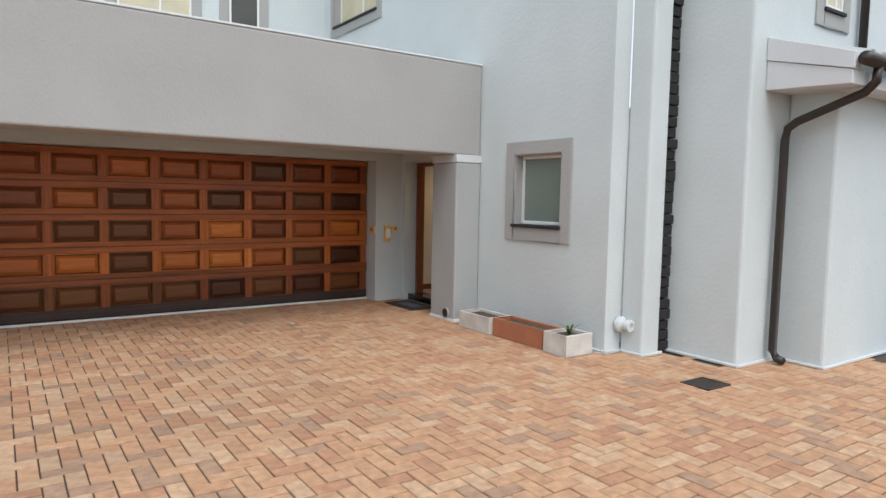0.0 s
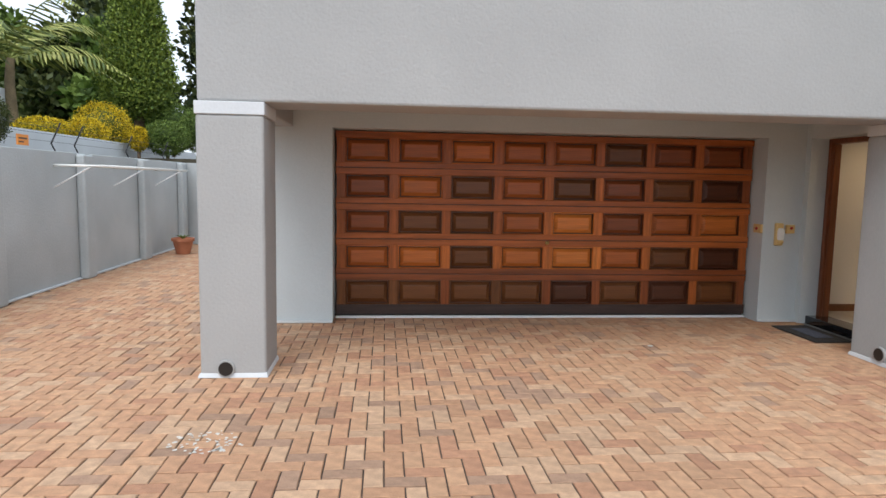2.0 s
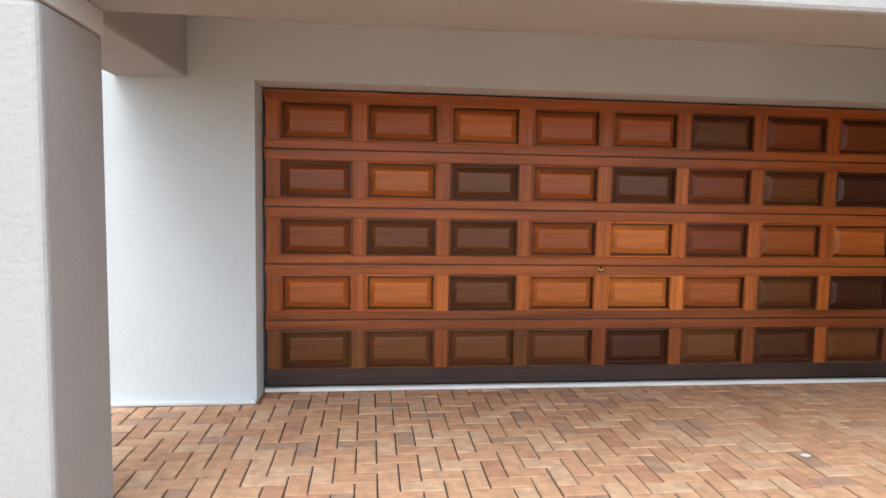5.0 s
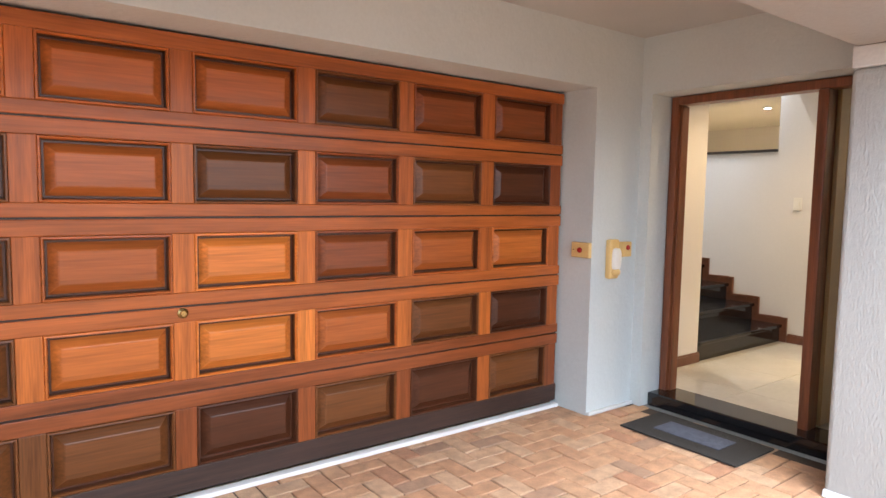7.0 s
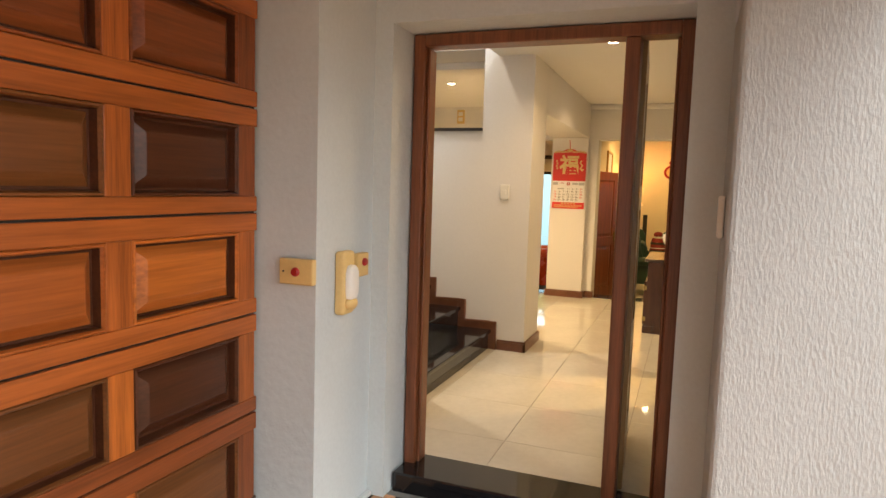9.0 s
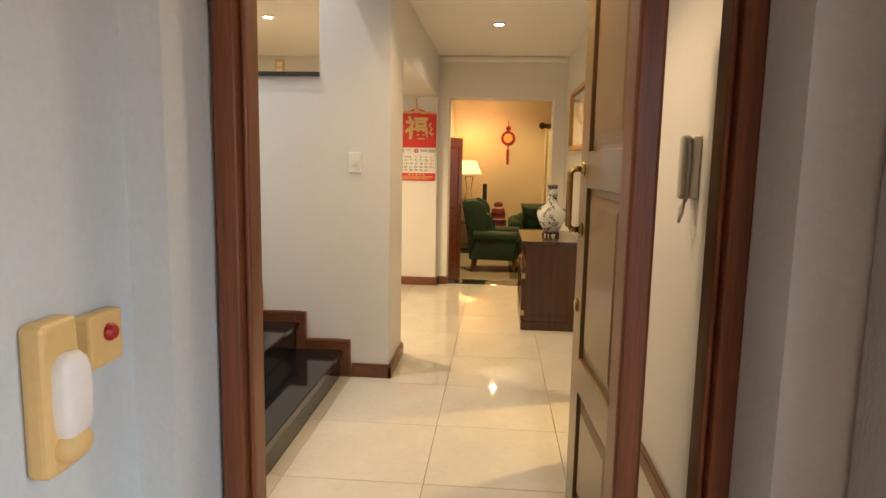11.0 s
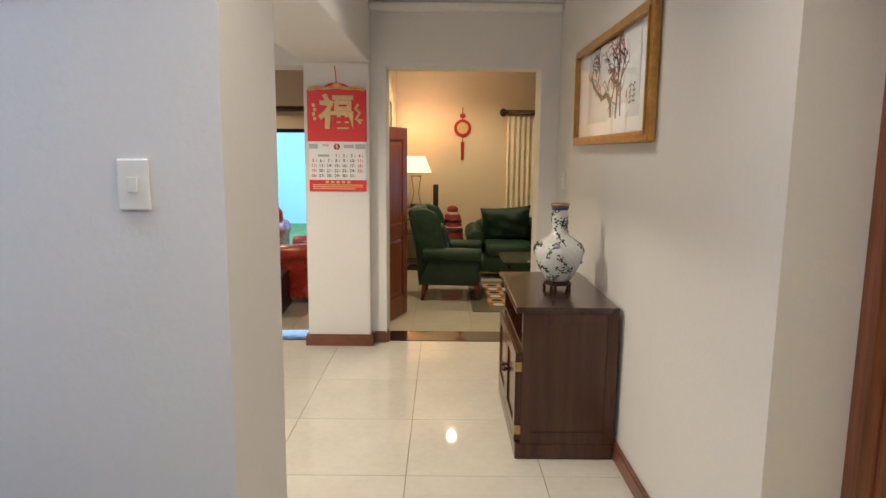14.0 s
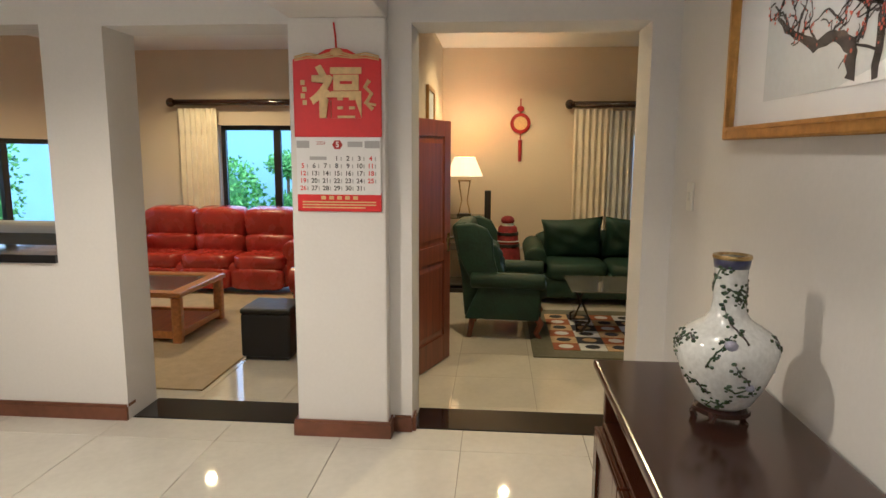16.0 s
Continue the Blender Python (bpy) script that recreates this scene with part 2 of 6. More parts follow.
class Mesh:
    """Collects boxes, tubes, turned shapes and prisms into one mesh."""

    def __init__(self, *mats):
        self.bm, self.mats, self.i = bmesh.new(), list(mats), 0

    def use(self, i):
        self.i = i
        return self

    def _faces(self, vs, faces, m=None):
        made = [self.bm.verts.new(m @ Vector(v) if m else v) for v in vs]
        for f in faces:
            try:
                self.bm.faces.new([made[k] for k in f]).material_index = self.i
            except ValueError:
                pass
        return self

    def box(self, x0, x1, y0, y1, z0, z1, m=None):
        vs = [(x, y, z) for z in (z0, z1) for y in (y0, y1) for x in (x0, x1)]
        return self._faces(vs, [(0, 2, 3, 1), (4, 5, 7, 6), (0, 1, 5, 4), (2, 6, 7, 3), (0, 4, 6, 2), (1, 3, 7, 5)], m)

    def frustum(self, a, b, z0, z1, m=None):
        """a and b: rectangles (x0, x1, y0, y1) below and above."""
        vs = [(r[i], r[2 + j], z) for r, z in ((a, z0), (b, z1)) for j in (0, 1) for i in (0, 1)]
        return self._faces(vs, [(0, 2, 3, 1), (4, 5, 7, 6), (0, 1, 5, 4), (2, 6, 7, 3), (0, 4, 6, 2), (1, 3, 7, 5)], m)

    def prism(self, poly, z0, z1, m=None):
        n = len(poly)
        vs = [(x, y, z0) for x, y in poly] + [(x, y, z1) for x, y in poly]
        return self._faces(vs, [tuple(range(n))[::-1], tuple(range(n, 2 * n))] + [(i, (i + 1) % n, n + (i + 1) % n, n + i) for i in range(n)], m)

    def lathe(self, profile, at=(0, 0, 0), n=24, m=None, squash=1.0):
        vs, fs = [], []
        for r, z in profile:
            for k in range(n):
                a = 2 * math.pi * k / n
                vs.append((at[0] + r * math.cos(a), at[1] + r * math.sin(a) * squash, at[2] + z))
        for j in range(len(profile) - 1):
            for k in range(n):
                fs.append((j * n + k, j * n + (k + 1) % n, (j + 1) * n + (k + 1) % n, (j + 1) * n + k))
        fs += [tuple(range(n))[::-1], tuple((len(profile) - 1) * n + k for k in range(n))]
        return self._faces(vs, fs, m)

    def tube(self, pts, r, n=8, r1=None, m=None):
        """A round bar along a line of points, tapering from r to r1."""
        pts = [Vector(p) for p in pts]
        r1 = r if r1 is None else r1
        vs, fs, last = [], [], len(pts) - 1
        for i, p in enumerate(pts):
            d = (pts[min(i + 1, last)] - pts[max(i - 1, 0)]).normalized()
            u = d.cross(Vector((0.31, 0.17, 0.93)) if abs(d.z) < 0.9 else Vector((1, 0.1, 0))).normalized()
            w = d.cross(u)
            rr = r + (r1 - r) * i / max(1, last)
            for k in range(n):
                a = 2 * math.pi * k / n
                vs.append(p + rr * (math.cos(a) * u + math.sin(a) * w))
        for i in range(last):
            for k in range(n):
                fs.append((i * n + k, i * n + (k + 1) % n, (i + 1) * n + (k + 1) % n, (i + 1) * n + k))
        fs += [tuple(range(n))[::-1], tuple(last * n + k for k in range(n))]
        return self._faces(vs, fs, m)

    def ball(self, c, r, n=16, m=None, power=1.0):
        """A rounded lump with half-sizes r; power under 1 makes it squarer."""
        def s(v):
            return math.copysign(abs(v) ** power, v)
        vs, fs, h = [], [], n // 2
        for j in range(h + 1):
            t = math.pi * j / h
            for k in range(n):
                a = 2 * math.pi * k / n
                vs.append((c[0] + r[0] * s(math.sin(t) * math.cos(a)) if j not in (0, h) else c[0], c[1] + r[1] * s(math.sin(t) * math.sin(a)) if j not in (0, h) else c[1], c[2] + r[2] * s(math.cos(t))))
        for j in range(h):
            for k in range(n):
                fs.append((j * n + k, (j + 1) * n + k, (j + 1) * n + (k + 1) % n, j * n + (k + 1) % n))
        return self._faces(vs, fs, m)

    def done(self, name, parent=None, bevel=0.0, smooth=False, segs=2):
        bmesh.ops.remove_doubles(self.bm, verts=self.bm.verts, dist=1e-5)
        bmesh.ops.recalc_face_normals(self.bm, faces=self.bm.faces)
        me = bpy.data.meshes.new(name)
        self.bm.to_mesh(me)
        self.bm.free()
        for k in self.mats:
            me.materials.append(k)
        if smooth:
            me.polygons.foreach_set("use_smooth", [True] * len(me.polygons))
        o = new(name, me)
        if parent:
            o.parent = parent
        if bevel:
            b = o.modifiers.new("edge", "BEVEL")
            b.width, b.segments, b.limit_method, b.angle_limit = bevel, segs, "ANGLE", radians(40)
        return o


def slab(name, x0, x1, y0, y1, z0, z1, m, parent=None, bevel=0.0):
    return Mesh(m).box(x0, x1, y0, y1, z0, z1).done(name, parent, bevel)


def empty(name, at=(0, 0, 0)):
    o = new(name)
    o.location = at
    return o


def structure(o, label="", category=""):
    return tagged(o, label, category, kind="structure")


def wall_with_holes(name, axis, a0, a1, t0, t1, z0, z1, holes, m, label):
    """A wall along axis ('x' or 'y') from a0 to a1, t0 to t1 thick, with holes (b0, b1, h0, h1)."""
    b = Mesh(m)

    def put(p0, p1, h0, h1):
        if p1 - p0 > 1e-4 and h1 - h0 > 1e-4:
            b.box(p0, p1, t0, t1, h0, h1) if axis == "x" else b.box(t0, t1, p0, p1, h0, h1)
    at = a0
    for b0, b1, h0, h1 in sorted(holes):
        put(at, b0, z0, z1)
        put(b0, b1, z0, h0)
        put(b0, b1, h1, z1)
        at = b1
    put(at, a1, z0, z1)
    return structure(b.done(name), label, "wall")

# ---- the large structure ----
ZI, ZL = 0.09, -0.27
# outside ground
structure(Mesh(JOINT).box(-3.45, 5.95, -14, 18.0, -0.4, -0.011).box(5.95, 40, -14, 5.3, -0.4, -0.011).done("ground"), "sandy bed under the clay brick paving", "paving")
structure(Mesh(GARDEN).box(-400, -3.45, -400, 400, -0.6, -0.05).box(-3.45, 400, -400, -14, -0.6, -0.05).box(-3.45, 400, 24, 400, -0.6, -0.05).box(40, 400, -14, 24, -0.6, -0.05).done("ground"), "dark garden soil reaching into the distance", "ground")

# garage front and what lies over it
wall_with_holes("wall_garage", "x", -0.45, 5.90, 9.38, 9.70, 0, 3.2, [(0.53, 5.44, 0, 2.125)], PALE, "pale grey plastered wall round the garage door")
structure(slab("wall_garage_side", -0.45, -0.15, 9.70, 17.9, 0, 3.2, PALE), "pale grey plastered side wall of the garage", "wall")
structure(slab("wall_garage_back", 0.2, 5.8, 9.9, 10.0, 0, 2.4, PALE), "plain wall behind the closed garage door", "wall")
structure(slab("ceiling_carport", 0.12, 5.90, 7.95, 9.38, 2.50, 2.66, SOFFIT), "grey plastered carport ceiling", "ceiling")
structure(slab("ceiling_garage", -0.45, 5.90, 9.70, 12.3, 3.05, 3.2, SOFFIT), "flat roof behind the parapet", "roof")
structure(slab("beam_front", -0.33, 5.897, 7.42, 7.95, 2.145, 3.28, TAUPE, bevel=0.02), "deep taupe plastered beam and parapet over the carport", "beam")
structure(slab("beam_side", -0.33, 0.12, 7.95, 9.378, 2.12, 3.27, TAUPE, bevel=0.015), "taupe plastered side beam of the carport", "beam")
structure(slab("trim", -0.335, 5.897, 7.415, 7.96, 3.28, 3.305, CAPWHITE, bevel=0.008), "pale capping along the top of the parapet", "capping")


def column(x0, x1, y0, y1, m, label, hole):
    e = tagged(empty("column", (x0, y0, 0)), label, "column", "carport columns")
    w, d = x1 - x0, y1 - y0
    Mesh(m).box(0, w, 0, d, 0.0, 2.045).done("shaft", e, 0.025, segs=3)
    Mesh(CAPWHITE).box(-0.006, w + 0.006, -0.006, d, 2.045, 2.143).done("capital", e, 0.006)
    Mesh(CAPWHITE).frustum((-0.018, w + 0.015, -0.018, d), (-0.005, w + 0.004, -0.005, d), 0.0, 0.035).done("skirt", e, 0.005)
    hx, hz = hole
    # solid black plug: the dark inside of the hollow pipe put in as colour
    Mesh(BLACKM, TAUPE).tube([(hx, -0.026, hz), (hx, 0.05, hz)], 0.056, 20).use(1).lathe([(0.056, 0), (0.068, 0), (0.068, 0.022), (0.056, 0.022)], m=pose(hx, 0.0, hz, 90)).done("drain_outlet", e, smooth=False)
    return e


column(-0.34, 0.17, 7.40, 7.93, TAUPE, "square taupe plastered carport column with a pale cap and a drain hole", (0.20, 0.075))
_c = column(5.51, 5.895, 7.40, 7.95, ROUGHCAST, "square streak-textured plastered carport column beside the front door", (-0.006, 0.0))
# its outlet faces the carport
for _o in list(_c.children):
    if _o.name.startswith("drain"):
        _o.matrix_basis = pose(0, 0.16, 0.10, 0, 0, -90)

# house wall with the window, running on above the carport
wall_with_holes("wall_house_west", "y", 5.24, 17.9, 5.90, 6.14, 0, 7.2,
                [(5.93, 6.72, 1.26, 2.12), (8.08, 9.295, 0.0, 2.125), (10.25, 11.85, 4.62, 6.0)], PALE, "pale blue-grey plastered house wall with a window and the front door")
structure(slab("wall_upper_north", 0.6, 5.90, 12.30, 12.54, 3.0, 7.2, PALE), "pale plastered upper storey wall set back over the garage", "wall")
# stepped corner of the house
structure(Mesh(PALE).prism([(6.14, 5.24), (6.14, 4.95), (6.42, 4.95), (6.42, 5.12), (6.60, 5.12), (6.60, 4.19), (12, 4.19), (12, 5.24)], 0, 7.2).done("wall_corner", bevel=0.03), "stepped pale plastered house corner with rounded edges", "wall")
structure(Mesh(PALE).box(7.29, 20, 3.71, 4.188, 0, 2.72).done("wall_corner_low", bevel=0.03), "pale plastered wall of the low wing", "wall")
structure(Mesh(CAPWHITE).box(5.86, 5.90, 5.20, 7.40, 0, 0.03).box(5.86, 6.16, 5.20, 5.24, 0, 0.03).box(6.11, 6.14, 4.92, 5.2, 0, 0.03).box(6.14, 6.44, 4.915, 4.95, 0, 0.03).box(6.565, 6.60, 4.16, 5.10, 0, 0.03).box(6.60, 7.29, 4.155, 4.19, 0, 0.03).box(7.255, 7.29, 3.68, 4.155, 0, 0.03).box(7.29, 14, 3.675, 3.71, 0, 0.03)
          .box(-0.48, 0.53, 9.345, 9.38, 0, 0.03).box(5.44, 5.90, 9.35, 9.38, 0, 0.025).done("trim", bevel=0.008), "pale painted plinth line along the foot of the walls", "plinth")

# boundary wall and terraces of the garden beyond
structure(slab("wall_boundary", -3.72, -3.50, -14, 18.1, 0, 1.90, WALLGREY, bevel=0.01), "grey plastered boundary wall", "wall")
structure(slab("wall_boundary_end", -3.50, -0.15, 17.9, 18.1, 0, 1.90, WALLGREY, bevel=0.01), "grey plastered wall closing the side yard", "wall")
for _y in (0.6, 3.0, 5.4, 7.8, 10.2, 12.6, 15.0, 17.3):
    structure(slab("wall_pier", -3.50, -3.37, _y - 0.16, _y + 0.16, 0, 1.88, WALLGREY, bevel=0.03), "grey plastered pier of the boundary wall", "pier")
structure(slab("trim", -3.5, -3.46, -14, 17.9, 0, 0.03, CAPWHITE, bevel=0.008), "pale plinth line along the boundary wall", "plinth")
structure(slab("ground_terrace", -5.2, -3.72, -14, 40, 0, 1.75, GARDEN), "raised planting bed behind the boundary wall", "ground")
structure(slab("wall_terrace", -5.2, -5.0, -2, 24, 0, 2.34, CAPWHITE, bevel=0.01), "pale low terrace wall of the neighbouring garden", "wall")
structure(slab("ground_upper", -60, -5.2, -14, 60, 0, 2.28, LAWN), "raised garden lawn", "ground")
structure(slab("ground_far", -5.2, -0.5, 18.2, 60, 0, 2.0, GARDEN), "raised garden bed beyond the yard", "ground")

# inside: entrance hall, stairs, dining side
structure(Mesh(GROUT).box(6.14, 11.60, 7.94, 17.5, -0.35, ZI - 0.008).box(6.14, 11.85, 5.3, 7.94, -0.35, ZI - 0.008).done("floor_bed"), "grout bed under the hall tiles", "floor")
structure(Mesh(GROUT).box(11.85, 17.3, 4.2, 14.6, -0.5, ZL - 0.008).done("floor_bed_lounge"), "grout bed under the lounge tiles", "floor")
wall_with_holes("wall_hall_south", "x", 6.14, 11.57, 7.70, 7.94, ZI, 2.56, [(7.70, 8.46, ZI, 2.13)], CREAM, "cream painted hall wall with the study doorway")
structure(Mesh(CREAM).box(6.14, 7.04, 9.57, 9.80, ZI, 2.56).box(6.94, 7.04, 9.80, 17, ZI, 4.9).done("wall_stair_west"), "cream painted wall beside the stairs", "wall")
structure(Mesh(CREAM).box(8.46, 8.96, 9.27, 9.69, ZI, 2.56).box(8.46, 8.96, 9.69, 11.2, ZI, 1.90).box(8.46, 8.96, 11.2, 17, ZI, 4.9).box(8.46, 8.96, 9.27, 11.2, 2.56, 4.9).done("wall_stair_east"), "cream painted stair wall with an open hatch above", "wall")
structure(Mesh(BLACKM).box(8.44, 8.98, 9.69, 11.2, 1.90, 1.925).done("sill"), "black sill of the hatch in the stair wall", "sill")
structure(slab("beam_hall", 8.96, 11.57, 9.27, 9.72, 2.09, 2.56, CREAM, bevel=0.01), "cream painted beam between hall and dining side", "beam")
wall_with_holes("wall_hall_east", "y", 7.70, 14.5, 11.57, 11.85, ZI, 2.9, [(8.07, 9.16, ZI, 2.08), (9.72, 10.66, ZI, 2.08), (10.98, 12.3, 0.96, 2.09)], CREAM, "cream painted wall with two openings and a hatch to the sunken rooms")
structure(slab("pilaster", 11.48, 11.57, 9.27, 9.72, ZI, 2.09, CREAM, bevel=0.008), "cream painted pilaster carrying the beam", "pilaster")
structure(slab("ceiling_hall", 6.14, 11.57, 5.3, 9.57, 2.50, 2.56, CEIL), "white painted hall ceiling", "ceiling")
structure(slab("ceiling_dining", 8.96, 11.57, 9.57, 14.5, 2.50, 2.56, CEIL), "white painted dining ceiling", "ceiling")
structure(slab("ceiling_stairs", 6.14, 9.0, 9.57, 17.5, 4.9, 5.0, CEIL), "white ceiling over the stairs", "ceiling")
structure(slab("wall_dining_north", 8.96, 11.57, 14.3, 14.5, ZI, 2.56, OCHRE), "cream dining wall", "wall")
structure(slab("wall_stair_end", 7.04, 8.46, 12.6, 12.8, ZI, 4.9, CREAM), "cream wall at the head of the stairs", "wall")
structure(Mesh(CEIL).box(11.49, 11.57, 7.94, 9.27, 2.44, 2.498).done("cornice", bevel=0.02), "white plaster cornice under the hall ceiling", "cornice")
# study beyond the hall
structure(Mesh(CREAM).box(6.14, 11.85, 5.245, 5.30, ZI, 2.56).box(11.65, 11.85, 5.3, 7.70, ZI, 2.56).done("wall_study"), "warm cream study walls", "wall")
# sunken lounge and living room
structure(Mesh(OCHRE).box(11.85, 17.3, 9.49, 9.62, ZL, 2.85).done("wall_lounge_north"), "cream wall between lounge and living room", "wall")
wall_with_holes("wall_far_east", "y", 4.2, 14.8, 17.3, 17.55, ZL, 2.9, [(5.6, 7.15, 0.45, 1.78), (10.6, 12.62, ZL, 1.84)], OCHRE, "cream outer wall with a window and a glazed sliding door")
structure(Mesh(OCHRE).box(11.85, 17.3, 4.1, 4.25, ZL, 2.85).box(11.84, 11.853, 4.25, 7.7, ZL, 2.85).done("wall_lounge_ends"), "cream end walls of the sunken rooms", "wall")
wall_with_holes("wall_living_north", "x", 11.85, 17.3, 14.4, 14.55, ZL, 2.85, [(14.3, 16.9, 0.30, 1.62)], OCHRE, "cream living room wall with a window onto the hedge")
structure(slab("ceiling_lounge", 11.85, 17.3, 4.2, 14.6, 2.85, 2.95, CEIL), "white lounge ceiling", "ceiling")
structure(Mesh(GRANITE).box(11.60, 11.87, 8.07, 9.16, -0.3, ZI + 0.004).box(11.87, 12.15, 8.07, 9.16, -0.3, -0.09).box(11.60, 11.87, 9.72, 10.66, -0.3, ZI + 0.004).box(11.87, 12.15, 9.72, 10.66, -0.3, -0.09).done("threshold", bevel=0.006), "polished black granite thresholds and steps down", "threshold")
structure(Mesh(GRANITE).box(11.55, 11.88, 10.98, 12.3, 0.92, 0.962).done("sill"), "black granite sill of the hatch", "sill")
structure(slab("trim", 12.0, 17.29, 9.47, 9.49, 0.19, 0.21, CAPWHITE), "thin pale dado line", "dado")
structure(slab("trim", 17.28, 17.3, 7.2, 9.47, 0.19, 0.21, CAPWHITE), "thin pale dado line", "dado")

# skirting boards
_s = Mesh(SKIRT)
for _a in ((8.46, 11.57, 7.94, 7.958), (6.3, 7.70, 7.94, 7.958), (8.442, 8.46, 7.70, 7.958), (8.442, 8.46, 9.252, 9.50), (8.442, 8.978, 9.252, 9.27), (8.96, 8.978, 9.27, 14.3),
           (11.462, 11.48, 9.252, 9.738), (11.48, 11.57, 9.252, 9.27), (11.48, 11.57, 9.72, 9.738), (11.552, 11.57, 9.16, 9.252), (11.552, 11.57, 10.66, 14.3), (11.57, 11.64, 10.662, 10.66), (11.57, 11.64, 9.142, 9.16), (6.3, 7.05, 9.552, 9.57)):
    _s.box(*_a, ZI, ZI + 0.07).box(_a[0] + 0.004, _a[1] - 0.004, _a[2] + 0.004, _a[3] - 0.004, ZI + 0.07, ZI + 0.085)
structure(_s.done("baseboard", bevel=0.004), "reddish brown timber skirting board", "skirting")

# ---- garage door ----
GX0, GX1, GZ1 = 0.545, 5.425, 2.115
_g = tagged(empty("garage_door", (GX0, 9.64, 0.02)), "closed double garage door of stained brown timber panels", "garage door")
_W, _H, ROWS_N, COLS_N = GX1 - GX0, GZ1 - 0.02, 5, 8
_secs = [0.02 + 0.0, 0.49, 0.89, 1.29, 1.69, _H]
# tones by row from the top down; the bottom row is the darkest
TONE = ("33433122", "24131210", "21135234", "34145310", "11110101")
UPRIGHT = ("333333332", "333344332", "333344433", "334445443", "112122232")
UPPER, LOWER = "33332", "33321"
_pitch = (_W - 0.12) / COLS_N
_sw, _pw = 0.095, _pitch - 0.095


def raised_panel(w, h, m):
    """A panel whose middle stands proud of a sloping margin, within a moulding."""
    b = Mesh(m, GW[0])
    vs = []
    rings = [(0, 0.0), (0.004, -0.008), (0.010, -0.009), (0.015, 0.002), (0.019, 0.030), (0.027, 0.030), (0.062, 0.004), (0.068, 0.002)]
    for inset, dep in rings:
        vs += [(inset, dep, inset), (w - inset, dep, inset), (w - inset, dep, h - inset), (inset, dep, h - inset)]
    fs = []
    for i in range(len(rings) - 1):
        for k in range(4):
            fs.append((4 * i + k, 4 * i + (k + 1) % 4, 4 * i + 4 + (k + 1) % 4, 4 * i + 4 + k))
    e = 4 * (len(rings) - 1)
    fs.append((e, e + 1, e + 2, e + 3))
    b._faces(vs, fs)
    b.bm.faces.ensure_lookup_table()
    # groove gets the deepest stain, with its shade put into the colour
    for k in range(12, 20):
        b.bm.faces[k].material_index = 1
    bmesh.ops.recalc_face_normals(b.bm, faces=b.bm.faces)
    return b


_pm = {}
for _r in range(ROWS_N):
    zt, zb = _secs[ROWS_N - _r], _secs[ROWS_N - 1 - _r]
    low = 0.115 if _r == ROWS_N - 1 else 0.062
    high = 0.072
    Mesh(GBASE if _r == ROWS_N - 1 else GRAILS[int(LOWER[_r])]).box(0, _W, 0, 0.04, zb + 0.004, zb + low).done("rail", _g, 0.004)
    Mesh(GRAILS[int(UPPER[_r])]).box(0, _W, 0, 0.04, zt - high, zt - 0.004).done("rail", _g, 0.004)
    Mesh(BLACKM).box(0, _W, 0.015, 0.045, zb - 0.005, zb + 0.005).done("section_joint", _g)
    ph = (zt - high) - (zb + low)
    for _k in range(COLS_N + 1):
        xs = 0.012 + _pitch * _k
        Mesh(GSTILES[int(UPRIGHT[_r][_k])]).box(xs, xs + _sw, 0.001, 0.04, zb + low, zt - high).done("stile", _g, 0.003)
    for _k in range(COLS_N):
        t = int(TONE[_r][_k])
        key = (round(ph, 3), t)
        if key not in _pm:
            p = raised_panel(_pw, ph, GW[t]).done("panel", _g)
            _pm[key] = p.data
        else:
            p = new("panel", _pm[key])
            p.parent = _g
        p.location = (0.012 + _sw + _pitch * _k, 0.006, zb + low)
Mesh(BRASS).lathe([(0.024, 0), (0.024, 0.006), (0.014, 0.012), (0.012, 0.02)], m=pose(2.43, 0.0, 0.86, 90), n=16).done("lock", _g, smooth=False)
Mesh(BLACKM).box(0.0, _W, 0.05, 0.06, 0.0, _H).done("backing", _g)
Mesh(ALU).box(0, _W, -0.03, 0.02, -0.02, 0.004).done("threshold_strip", _g, 0.003)

# ---- front door frame and leaf ----
_f = structure(empty("door_1", (6.10, 8.08, 0.0)), "brown timber front door frame with a narrow sidelight", "door frame")
Mesh(FRAMEW).box(0, 0.11, 0.0, 0.05, 0.03, 2.12).box(0.03, 0.11, 0.05, 0.065, 0.03, 2.06).done("jamb", _f, 0.006)
Mesh(FRAMEW).box(0, 0.11, 1.15, 1.205, 0.03, 2.12).box(0.03, 0.11, 1.135, 1.15, 0.03, 2.06).done("jamb", _f, 0.006)
Mesh(FRAMEW).box(0, 0.11, 0.05, 1.15, 2.065, 2.12).done("head", _f, 0.006)
Mesh(FRAMEW).box(0.0, 0.12, 0.205, 0.265, 0.03, 2.065).done("mullion", _f, 0.008)
_t = Mesh(GRANITE).box(-0.13, 0.13, -0.0, 1.205, 0.0, ZI + 0.004).done("threshold", _f, 0.008)


